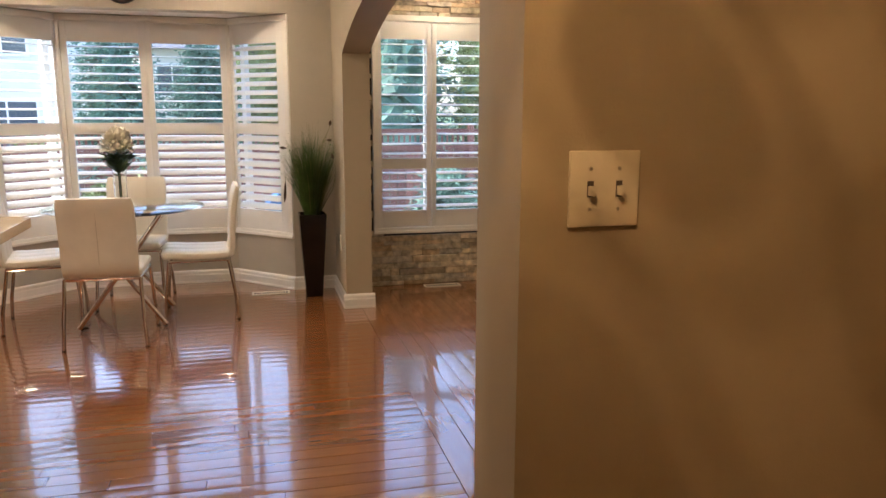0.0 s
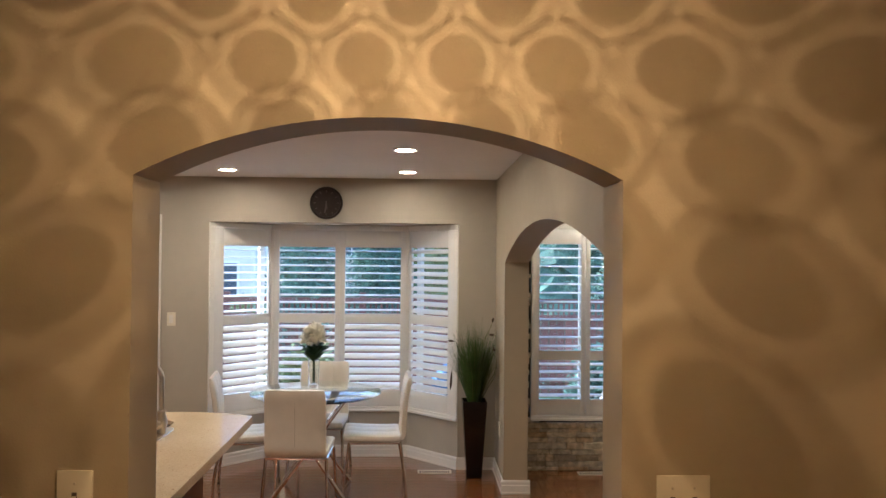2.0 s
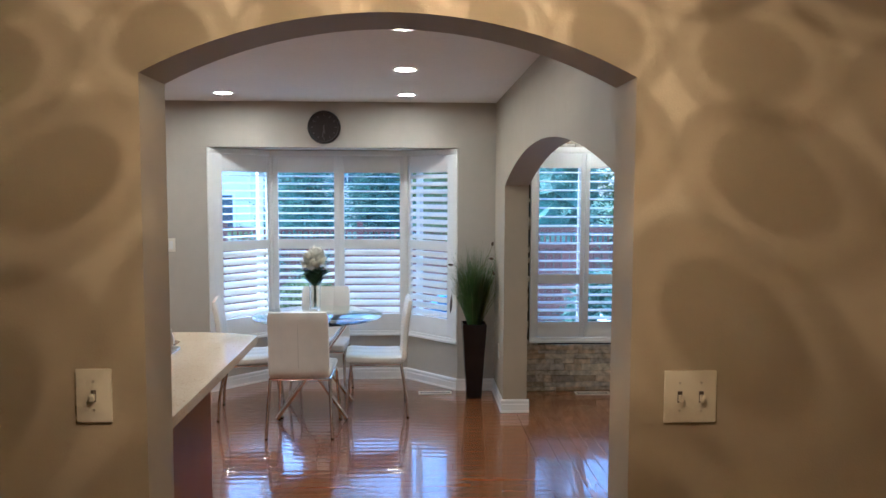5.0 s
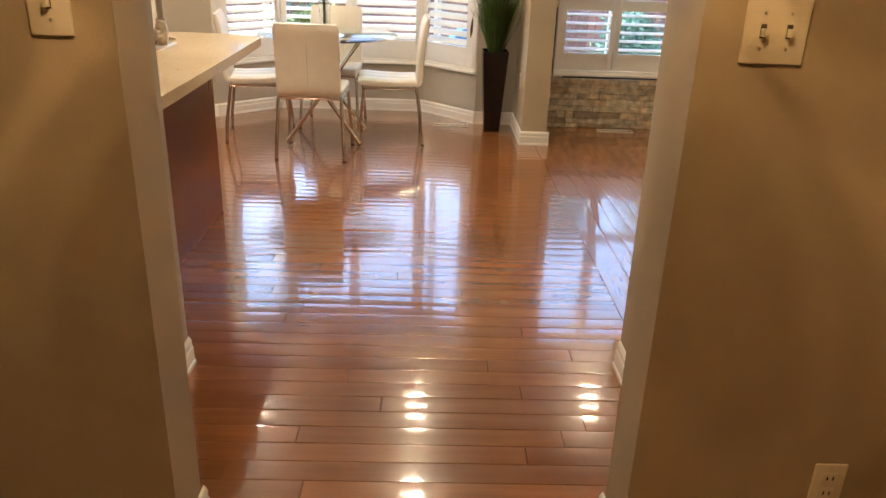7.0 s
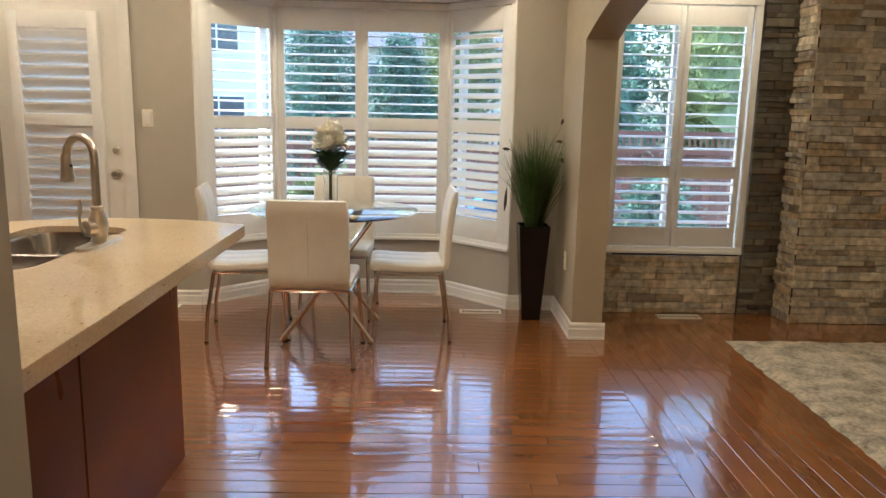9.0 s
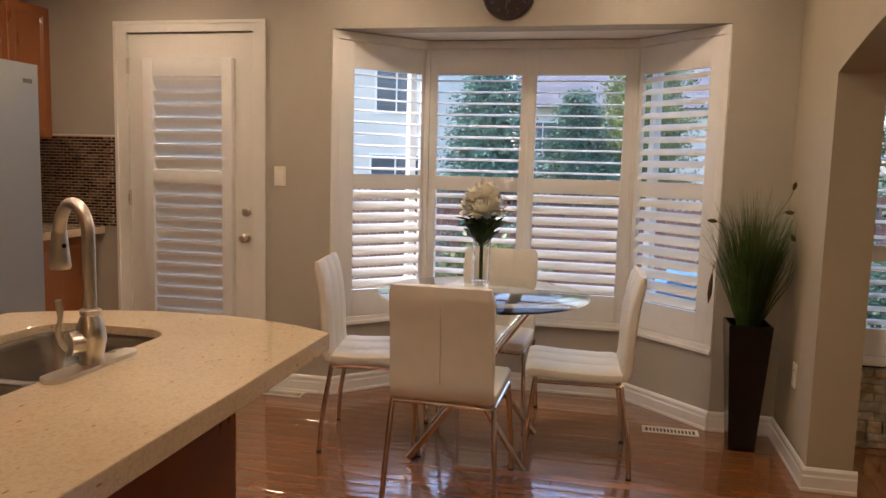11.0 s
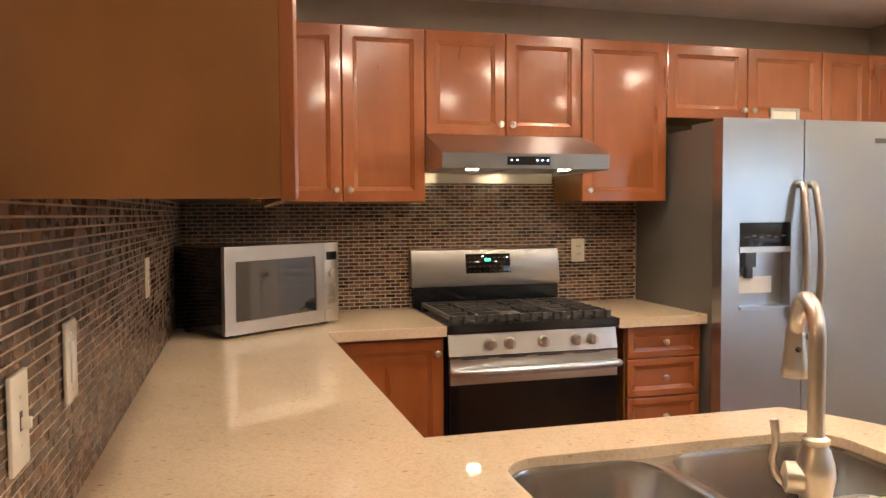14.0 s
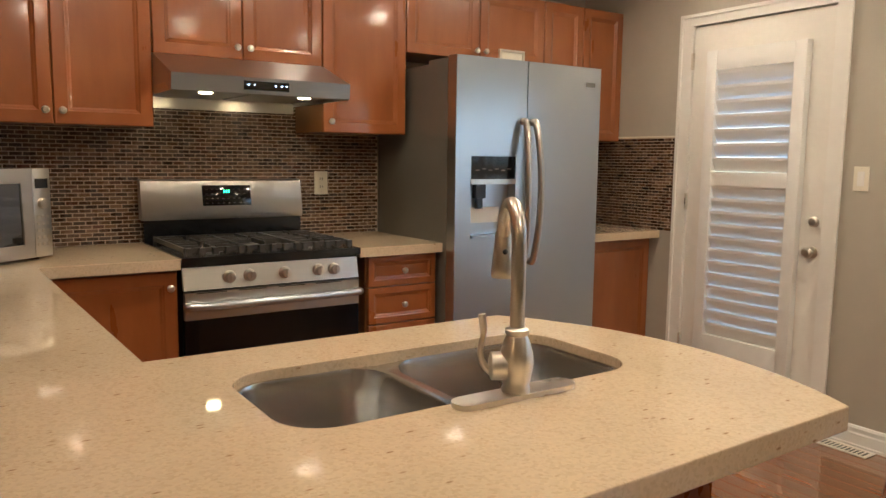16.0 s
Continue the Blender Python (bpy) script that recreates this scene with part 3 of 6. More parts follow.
# the last two are unseen lamps, added to light the living room
for x, y in ((-0.11, 3.70), (-0.11, 4.87), (-0.11, 6.03), (-1.49, 3.70), (-1.49, 4.84), (-1.49, 6.02), (-2.72, 3.70), (-2.72, 4.84), (-2.72, 5.95), (1.45, 6.15), (2.6, 4.6), (1.6, 3.0)):
    downlight(x, y)

# hall lamp: a flattened cage of crystal beads
LX, LY, LZ = -0.042, 1.060, 2.209
LA, LB = 0.1025, 0.0695
lamp = thing("crystal_ceiling_lamp", (LX, LY, HCEIL), "chrome ceiling lamp with a flattened globe of crystal beads, lit", "ceiling lamp")
bm = bmesh.new()
lathe(bm, [(0.001, HCEIL), (0.056, HCEIL), (0.056, HCEIL - 0.032), (0.052, HCEIL - 0.038), (0.001, HCEIL - 0.038)], m=pose(LX, LY, 0), seg=40)
part("canopy", bm, M["chrome"], lamp, "dark chrome round canopy", smooth=True)
bm = bmesh.new()
tube(bm, [(LX, LY, HCEIL - 0.027), (LX, LY, LZ + 0.03)], 0.006)
lathe(bm, [(0.001, LZ + 0.03), (0.017, LZ + 0.03), (0.017, LZ + 0.065), (0.001, LZ + 0.065)], m=pose(LX, LY, 0), seg=16)
part("stem", bm, M["nickel"], lamp, smooth=True)
bm = bmesh.new()
lathe(bm, [(0.001, LZ + LB + 0.002), (0.020, LZ + LB + 0.001), (0.038, LZ + LB - 0.006), (0.037, LZ + LB - 0.008), (0.001, LZ + LB - 0.003)], m=pose(LX, LY, 0), seg=24)
part("top_cap", bm, M["nickel"], lamp, "round metal cap", smooth=True)
bm = bmesh.new()
for dx, dy in ((-0.022, -0.02), (0.022, -0.02), (0.0, -0.035)):
    lathe(bm, [(0.001, HCEIL - 0.044), (0.004, HCEIL - 0.043), (0.004, HCEIL - 0.038)], m=pose(LX + dx, LY + dy, 0), seg=10)
part("screw", bm, M["nickel"], lamp, smooth=True)
bm = bmesh.new()
lathe(bm, [(0.001, LZ + 0.018), (0.005, LZ + 0.017), (0.006, LZ + 0.012), (0.004, LZ + 0.006), (0.001, LZ + 0.005)], m=pose(LX, LY, 0), seg=14)
part("bulb", bm, M["bulb"], lamp, "glowing small bulb", smooth=True)
filament = new("hall_lamp_light", bpy.data.lights.new("hall_lamp_light", "POINT"))
filament.data.energy, filament.data.shadow_soft_size, filament.data.color = 5.6, 0.0023, (1.0, 0.57, 0.23)
filament.matrix_basis = pose(LX, LY, LZ - 0.003)
# disc added above the bulb to shade the ceiling round the canopy
bm = bmesh.new()
lathe(bm, [(0.001, LZ + 0.018), (0.0155, LZ + 0.018), (0.0155, LZ + 0.0295), (0.001, LZ + 0.0295)], m=pose(LX, LY, 0), seg=20)
part("socket", bm, M["nickel"], lamp, smooth=True)
rows, bead_mesh = 11, None
for r in range(rows):
    th = math.pi * (0.12 + 0.835 * r / (rows - 1))
    rad, z = LA * math.sin(th), LZ + LB * math.cos(th)
    nrm = Vector((LB * math.sin(th), 0, LA * math.cos(th))).normalized()
    n = max(6, round(2 * math.pi * rad / 0.0264))
    fit = min(1.0, 2 * math.pi * rad / n / 0.0264)
    for k in range(n):
        a = 360.0 * (k + (r % 2) / 2) / n
        q = Vector((0, 0, 1)).rotation_difference(nrm).to_matrix().to_4x4()
        m = pose(LX, LY, 0, 0, 0, a) @ Matrix.Translation((rad, 0, z)) @ q
        if bead_mesh is None:
            cage = bmesh.new()
            tube(cage, [Vector((0.0121 * math.cos(radians(w)), 0.0121 * math.sin(radians(w)), 0)) for w in range(0, 361, 24)], 0.0009, seg=4)
            wire = part("wire_ring", cage, M["chrome"], lamp, smooth=True)
            wire.data.transform(Matrix.Translation((LX, LY, HCEIL)))
            ring_mesh = wire.data
            b = bmesh.new()
            bmesh.ops.create_icosphere(b, subdivisions=2, radius=0.0094)
            ob = part("bead", b, M["bead"], lamp, smooth=True)
            ob.data.transform(Matrix.Translation((LX, LY, HCEIL)))
            bead_mesh = ob.data
        else:
            ob = new("bead", bead_mesh)
            wire = new("wire_ring", ring_mesh)
            ob.parent = wire.parent = lamp
        wire.matrix_basis = pose(-LX, -LY, -HCEIL) @ m @ Matrix.Diagonal((fit, fit, 1, 1))
        ob.matrix_basis = pose(-LX, -LY, -HCEIL) @ m @ Matrix.Diagonal((fit, fit, 0.55, 1))

# ---- kitchen ----
FX = -3.56                      # front of the upper doors
COUNTER, UNDER = 0.915, 0.872


def knob(parent, m, at, mat="nickel"):
    bm = bmesh.new()
    lathe(bm, [(0.001, 0), (0.007, 0.001), (0.006, 0.012), (0.014, 0.018), (0.015, 0.024), (0.009, 0.030), (0.001, 0.031)], m=m @ pose(*at, 90, 0, 0), seg=14)
    return part("knob", bm, M[mat], parent, "satin nickel knob", smooth=True)


def leaf_door(parent, m, x0, x1, z0, z1, knobs=(), name="door", rail=0.055):
    """A framed door with a sunk panel; its front looks along -y of m, hinge plane at y = 0."""
    w0, w1 = x0 + 0.0015, x1 - 0.0015
    bm = bmesh.new()
    out = [(w0, z0), (w1, z0), (w1, z1), (w0, z1)]
    t = 0.02
    def ring(ins, y):
        return [bm.verts.new(m @ Vector((x, y, z))) for x, z in ((w0 + ins, z0 + ins), (w1 - ins, z0 + ins), (w1 - ins, z1 - ins), (w0 + ins, z1 - ins))]
    r = min(rail, (z1 - z0) * 0.28)
    rings = [ring(0, 0), ring(0, -t + 0.004), ring(0.004, -t), ring(r - 0.006, -t), ring(r, -t + 0.005), ring(r + 0.004, -t + 0.006), ring(r + 0.012, -t + 0.011)]
    for a, b in zip(rings, rings[1:]):
        for i in range(4):
            bm.faces.new((a[i], a[(i + 1) % 4], b[(i + 1) % 4], b[i]))
    bm.faces.new(rings[-1])
    bm.faces.new(rings[0][::-1])
    d = part(name, bm, M["cabinet"], parent)
    for kx, kz in knobs:
        knob(d, m, (kx, -t, kz))
    return d


def wall_unit(y0, y1, z0, z1, splits, knobs, label):
    """An upper cabinet on the west wall; splits: the y of its doors' joints."""
    c = thing("wall_cabinet", (COOK_X, y0, z0), label, "kitchen cabinet", "upper kitchen cabinets")
    boxes("carcass", [(COOK_X, FX - 0.021, y0 + 0.001, y1 - 0.001, z0, z1)], M["cabinet_side"], c)
    m = pose(FX - 0.02, 0, 0, 0, 0, 90)
    ys = [y0] + splits + [y1]
    for a, b in zip(ys, ys[1:]):
        leaf_door(c, m, a, b, z0 - 0.004, z1, [(k, z) for k, z in knobs if a < k < b])
    return c


TOP = 2.20
wall_unit(3.06, 3.802, 1.437, TOP, [3.43], [(3.40, 1.485), (3.46, 1.485)], "reddish brown maple wall cabinet with two framed doors")
wall_unit(3.804, 4.562, 1.738, TOP, [4.183], [(4.155, 1.785), (4.212, 1.785)], "short reddish brown maple cabinet over the steel hood")
wall_unit(4.564, 5.016, 1.437, TOP, [], [(4.60, 1.485)], "reddish brown maple wall cabinet with one door beside the fridge")
wall_unit(5.018, 5.92, 1.845, TOP, [5.47], [(5.442, 1.885), (5.50, 1.885)], "reddish brown maple cabinet above the steel fridge")
wall_unit(5.922, BACK - 0.006, 1.437, TOP, [6.222], [(6.19, 1.485)], "reddish brown maple wall cabinet in the corner by the garden door")
c = thing("corner_cabinet", (COOK_X, COOK_Y, 1.437), "maple corner cabinet filling the angle between two tiled walls", "kitchen cabinet")
boxes("carcass", [(COOK_X, FX - 0.004, COOK_Y, 3.057, 1.437, TOP)], M["cabinet_side"], c)
# cabinets on the south wall, seen from the end
m = pose(0, 3.047, 0, 0, 0, 180)
c = thing("end_wall_cabinet", (-1.17, COOK_Y, 1.44), "large plain brown cabinet end panel beside the peninsula", "kitchen cabinet", "cabinets on the south wall")
boxes("end_panel", [(-1.188, -1.170, COOK_Y, 3.0465, 1.398, 2.30)], M["cabinet_side"], c, bevel=0.001)
boxes("carcass", [(-2.10, -1.189, COOK_Y, 3.0465, 1.439, 2.30)], M["cabinet_side"], c)
for a in (1.172, 1.636):
    leaf_door(c, m, a, a + 0.463, 1.396, 2.30)
c = thing("end_wall_cabinet", (-2.11, COOK_Y, 1.44), "brown maple wall cabinet over the microwave counter", "kitchen cabinet", "cabinets on the south wall")
boxes("carcass", [(FX, -2.104, COOK_Y, 3.038, 1.439, TOP)], M["cabinet_side"], c)
for k in range(3):
    leaf_door(c, m, 2.106 + k * 0.47, 2.576 + k * 0.47 if k < 2 else -FX - 0.03, 1.437, TOP)


# base cabinets
def base_unit(y0, y1, fronts, label, knobs):
    c = thing("base_cabinet", (COOK_X, y0, 0), label, "kitchen cabinet", "base kitchen cabinets")
    boxes("carcass", [(COOK_X + 0.004, -3.301, y0, y1, 0.10, UNDER)], M["cabinet_side"], c)
    boxes("toe_kick", [(COOK_X + 0.004, -3.36, y0, y1, 0.0, 0.10)], M["dark"], c)
    m = pose(-3.30, 0, 0, 0, 0, 90)
    for k, (a, b, z0, z1) in enumerate(fronts):
        leaf_door(c, m, a, b, z0, z1, [q for q in knobs if a < q[0] < b and z0 < q[1] < z1], "drawer" if len(fronts) > 1 else "door", 0.035 if len(fronts) > 1 else 0.055)
    return c


base_unit(3.30, 3.808, [(3.30, 3.806, 0.12, 0.862)], "brown maple base cabinet beside the gas range", [(3.775, 0.80)])
base_unit(4.646, 5.026, [(4.652, 5.024, 0.724, 0.866), (4.652, 5.024, 0.548, 0.720), (4.652, 5.024, 0.372, 0.544), (4.652, 5.024, 0.12, 0.368)],
          "brown maple drawer cabinet between the range and the fridge", [(4.838, 0.795), (4.838, 0.634), (4.838, 0.458), (4.838, 0.25)])
base_unit(5.97, BACK - 0.006, [(5.99, BACK - 0.01, 0.12, 0.862)], "brown maple base cabinet in the corner by the garden door", [])
c = thing("south_base_cabinet", (-2.6, COOK_Y, 0), "brown base cabinets under the long worktop", "kitchen cabinet")
boxes("carcass", [(COOK_X + 0.004, -1.74, COOK_Y + 0.004, 3.26, 0.10, UNDER)], M["cabinet_side"], c)
boxes("toe_kick", [(COOK_X + 0.004, -1.75, COOK_Y + 0.004, 3.20, 0.0, 0.10)], M["dark"], c)
m = pose(0, 3.26, 0, 0, 0, 180)
for k in range(3):
    leaf_door(c, m, 1.80 + k * 0.48, 2.28 + k * 0.48, 0.12, 0.862)
c = thing("peninsula_cabinet", (-1.45, 3.5, 0), "dark cherry red kitchen peninsula with plain back panels", "kitchen cabinet")
boxes("carcass", [(-1.72, -1.19, COOK_Y + 0.004, 3.36, 0.09, UNDER), (-1.72, -1.19, 4.24, 4.27, 0.09, UNDER), (-1.72, -1.70, 3.36, 4.24, 0.09, UNDER), (-1.70, -1.19, 3.36, 4.24, 0.09, 0.11)], M["cabinet_side"], c)
boxes("back_panel", [(-1.188, -1.160, COOK_Y + 0.006, 3.499, 0, UNDER)], M["island"], c, bevel=0.003)
boxes("back_panel", [(-1.188, -1.160, 3.511, 4.293, 0, UNDER)], M["island"], c, bevel=0.003)
boxes("end_panel", [(-1.74, -1.189, 4.271, 4.291, 0, UNDER)], M["cabinet_side"], c, bevel=0.002)
m = pose(-1.722, 0, 0, 0, 0, -90)
for k in range(2):
    leaf_door(c, m, -4.26 + k * 0.46, -3.80 + k * 0.46, 0.12, 0.862)

# worktops
SX0, SX1, SY0, SY1 = -1.605, -1.262, 3.455, 4.185
hole = rounded(SX0, SX1, SY0, SY1, 0.085)
mid = 3.80


def arc3(a, b, c, n=20):
    """Points on the circle through a, b, c."""
    (ax, ay), (bx, by), (cx, cy) = a, b, c
    d = 2 * (ax * (by - cy) + bx * (cy - ay) + cx * (ay - by))
    ux = ((ax * ax + ay * ay) * (by - cy) + (bx * bx + by * by) * (cy - ay) + (cx * cx + cy * cy) * (ay - by)) / d
    uy = ((ax * ax + ay * ay) * (cx - bx) + (bx * bx + by * by) * (ax - cx) + (cx * cx + cy * cy) * (bx - ax)) / d
    r, t0, t1 = math.hypot(ax - ux, ay - uy), math.atan2(ay - uy, ax - ux), math.atan2(cy - uy, cx - ux)
    return [(ux + r * math.cos(t0 + (t1 - t0) * k / n), uy + r * math.sin(t0 + (t1 - t0) * k / n)) for k in range(n + 1)]


curve = arc3((-0.902, 4.287), (-1.34, 4.393), (-1.785, 4.232))
north = [p for p in hole if p[1] > mid]       # runs from the right end over the top to the left
south = [p for p in hole if p[1] < mid]
bm = bmesh.new()
prism(bm, [(-0.893, mid)] + curve + [(-1.785, mid), (SX0, mid)] + north[::-1] + [(SX1, mid)], "z", UNDER, COUNTER)
prism(bm, [(-1.785, mid), (-1.785, 3.36), (-3.16, 3.322), (-3.245, 3.322), (-3.245, 3.812), (COOK_X + 0.004, 3.812), (COOK_X + 0.004, COOK_Y + 0.003), (-0.885, COOK_Y + 0.003), (-0.885, 3.0), (-0.893, mid), (SX1, mid)]
      + south[::-1] + [(SX0, mid)], "z", UNDER, COUNTER)
bmesh.ops.remove_doubles(bm, verts=bm.verts, dist=0.0003)
inner = [f for f in bm.faces if abs(f.normal.y) > 0.9 and all(abs(v.co.y - mid) < 0.001 for v in f.verts)]
bmesh.ops.delete(bm, geom=inner, context="FACES_ONLY")
single("worktop", bm, M["counter"], "speckled beige quartz worktop with a sink cutout and curved end", "worktop", bevel=0.003)
bm = bmesh.new()
box(bm, COOK_X + 0.004, -3.245, 4.594, 5.036, UNDER, COUNTER)
single("worktop", bm, M["counter"], "speckled beige quartz worktop between the range and the fridge", "worktop", bevel=0.003)
bm = bmesh.new()
box(bm, COOK_X + 0.004, -3.215, 5.968, BACK - 0.006, UNDER, COUNTER)
single("worktop", bm, M["counter"], "short speckled quartz worktop in the corner beyond the fridge", "worktop", bevel=0.003)

# sink
sk = thing("double_sink", (-1.45, 3.82, 0.70), "stainless steel undermount sink with two bowls, empty", "sink")


RIM = 0.895


def bowl(y0, y1, x0, depth):
    bm = bmesh.new()
    loops = []
    first = [(x, y) for x, y in rounded(x0, SX1 - 0.001, y0, y1, 0.003, 8)]
    outer = [(x, y) for x, y in rounded(x0, SX1 - 0.001, y0, y1, 0.0845, 8)]
    north = y1 > 4
    loops.append([bm.verts.new((*(b if (b[1] > (y0 + y1) / 2) == north else a), RIM)) for a, b in zip(first, outer)])
    for ins, z, r in ((0.004, RIM - 0.001, 0.082), (0.007, RIM - 0.010, 0.08), (0.016, UNDER - depth + 0.04, 0.075), (0.026, UNDER - depth + 0.012, 0.07), (0.05, UNDER - depth, 0.05)):
        loops.append([bm.verts.new((x, y, z)) for x, y in rounded(x0 + ins, SX1 - ins, y0 + ins + (0.009 if north else 0), y1 - ins - (0 if north else 0.009), r, 8)])
    for v in loops[0] + loops[1] + loops[2]:
        v.co.z -= 0.006 * max(0.0, 1 - abs(v.co.y - 3.78) / 0.03)
    for a, b in zip(loops, loops[1:]):
        for i in range(len(a)):
            bm.faces.new((a[i], a[(i + 1) % len(a)], b[(i + 1) % len(a)], b[i]))
    bm.faces.new(loops[-1])
    p = part("bowl", bm, M["sink"], sk, smooth=True)
    for poly in p.data.polygons:
        poly.use_smooth = True
    bm = bmesh.new()
    lathe(bm, [(0.001, 0.001), (0.02, 0.001), (0.024, 0.004), (0.042, 0.004), (0.045, 0.0)], m=pose((x0 + SX1) / 2, (y0 + y1) / 2, UNDER - depth + 0.001), seg=20)
    part("drain", bm, M["nickel"], sk, "round steel drain", smooth=True)


bowl(SY0 + 0.001, 3.78, SX0 + 0.001, 0.19)
bowl(3.7802, SY1 - 0.001, SX0 + 0.001, 0.20)

# tap
TX, TY = -1.236, 3.846
tp = thing("kitchen_tap", (TX, TY, COUNTER), "satin nickel gooseneck kitchen tap with pull-out head", "tap")
bm = bmesh.new()
prism(bm, rounded(TX - 0.025, TX + 0.025, TY - 0.128, TY + 0.128, 0.0249, 8), "z", COUNTER, COUNTER + 0.009)
part("deck_plate", bm, M["nickel"], tp, bevel=0.002, smooth=True)
bm = bmesh.new()
lathe(bm, [(0.001, 0.009), (0.0245, 0.009), (0.025, 0.015), (0.0225, 0.020), (0.026, 0.040), (0.0295, 0.058), (0.028, 0.076), (0.0215, 0.098), (0.0175, 0.106), (0.0205, 0.110), (0.0205, 0.116), (0.0145, 0.120), (0.001, 0.120)], m=pose(TX, TY, COUNTER), seg=24)
part("tap_body", bm, M["nickel"], tp, smooth=True)
D = Vector((-0.9, 0.43, 0)).normalized()
O = Vector((TX, TY, 0))
R = 0.058
neck = [O + Vector((0, 0, COUNTER + 0.115)), O + Vector((0, 0, 1.10)), O + Vector((0, 0, 1.181))]
neck += [O + D * (R - R * math.cos(radians(a))) + Vector((0, 0, 1.181 + R * math.sin(radians(a)))) for a in range(15, 181, 15)]
neck += [O + D * (2 * R + 0.003) + Vector((0, 0, 1.172))]
bm = bmesh.new()
tube(bm, neck, 0.0125, seg=16)
part("gooseneck", bm, M["nickel"], tp, smooth=True)
bm = bmesh.new()
hd = O + D * (2 * R + 0.004)
lathe(bm, [(0.001, 1.186), (0.013, 1.186), (0.015, 1.178), (0.0165, 1.155), (0.020, 1.120), (0.0215, 1.105), (0.019, 1.100), (0.001, 1.100)], m=pose(hd.x, hd.y, 0), seg=20)
head = part("spray_head", bm, M["nickel"], tp, smooth=True)
bm = bmesh.new()
bmesh.ops.create_uvsphere(bm, u_segments=10, v_segments=6, radius=0.005, matrix=Matrix.Translation((hd.x + 0.018, hd.y - 0.009, 1.15)))
part("button", bm, M["dark"], head, "small dark button")
S = Vector((-0.5, -0.86, 0)).normalized()
bm = bmesh.new()
tube(bm, [O + S * 0.018 + Vector((0, 0, 0.968)), O + S * 0.043 + Vector((0, 0, 0.968)), O + S * 0.047 + Vector((0, 0, 0.968))], [0.025, 0.024, 0.014], seg=20)
part("valve_hub", bm, M["nickel"], tp, smooth=True)
bm = bmesh.new()
tube(bm, bend([O + S * 0.030 + Vector((0, 0, 0.950)), O + S * 0.052 + Vector((0, 0, 0.965)), O + S * 0.062 + Vector((0, 0, 0.992)), O + S * 0.057 + Vector((0, 0, 1.025)), O + S * 0.060 + Vector((0, 0, 1.057))], 5),
     [0.006] * 8 + [0.005] * 8 + [0.0065] * 5, seg=10)
part("lever", bm, M["nickel"], tp, smooth=True)

# gas range
RY0, RY1, RX = 3.818, 4.588, -3.25
rg = thing("gas_range", (-3.55, 4.155, 0), "stainless steel gas range with black oven door", "stove")
boxes("body", [(COOK_X + 0.006, RX - 0.02, RY0, RY1, 0.02, 0.885)], M["black"], rg)
boxes("cooktop", [(-3.895, RX + 0.012, RY0 - 0.004, RY1 + 0.004, 0.888, 0.918)], M["black"], rg, bevel=0.005)
bm = bmesh.new()
prism(bm, [(RX + 0.004, 0.786), (RX - 0.015, 0.876), (RX - 0.06, 0.876), (RX - 0.06, 0.786)], "y", RY0 + 0.002, RY1 - 0.002)
bm.transform(Matrix.Identity(4))
part("control_panel", bm, M["steel_h"], rg, "brushed steel control panel")
for y in (4.003, 4.088, 4.240, 4.394, 4.466):
    bm = bmesh.new()
    lathe(bm, [(0.001, 0), (0.026, 0), (0.025, 0.012), (0.021, 0.015), (0.018, 0.034), (0.001, 0.036)], m=pose(RX - 0.004, y, 0.832, 0, 90, 0), seg=20)
    box(bm, RX + 0.028, RX + 0.036, y - 0.004, y + 0.004, 0.815, 0.85)
    part("burner_knob", bm, M["nickel"], rg, "steel burner knob", smooth=True)
od = boxes("oven_door", [(RX - 0.018, RX + 0.008, RY0 + 0.004, RY1 - 0.004, 0.668, 0.778)], M["steel_h"], rg, "brushed steel top of the oven door", bevel=0.004)
boxes("oven_window", [(RX - 0.018, RX + 0.006, RY0 + 0.004, RY1 - 0.004, 0.26, 0.6665)], M["black_glass"], rg, "black oven door glass", bevel=0.003)
bm = bmesh.new()
tube(bm, bend([(RX + 0.004, RY0 + 0.016, 0.724), (RX + 0.036, RY0 + 0.040, 0.725), (RX + 0.060, 4.155, 0.727), (RX + 0.036, RY1 - 0.040, 0.725), (RX + 0.004, RY1 - 0.016, 0.724)], 8), 0.0165, seg=12)
part("oven_handle", bm, M["steel"], rg, "curved steel oven handle", smooth=True)
boxes("vent_slot", [(RX - 0.003, RX + 0.009, RY0 + 0.05 + k * 0.17, RY0 + 0.17 + k * 0.17, 0.7725, 0.7765) for k in range(4)], M["dark"], rg)
boxes("storage_drawer", [(RX - 0.018, RX + 0.005, RY0 + 0.004, RY1 - 0.004, 0.06, 0.255)], M["black"], rg, bevel=0.004)
boxes("backguard_base", [(-3.895, -3.845, RY0 - 0.012, RY1 - 0.024, 0.916, 1.03)], M["black"], rg, bevel=0.004)
bm = bmesh.new()
prism(bm, [(-3.896, 1.025), (-3.835, 1.020), (-3.825, 1.045), (-3.852, 1.198), (-3.875, 1.206), (-3.896, 1.206)], "y", RY0 - 0.022, RY1 - 0.020)
guard = part("backguard", bm, M["steel_h"], rg, "brushed steel backguard", bevel=0.003, smooth=True)
mg = pose(-3.8415, 0, 1.123, 0, -10.2, 0)
boxes("display", [(0.0, 0.007, 4.071, 4.304, -0.042, 0.055)], M["black_glass"], guard, "black glass control display", bevel=0.002, m=mg)
bm = bmesh.new()
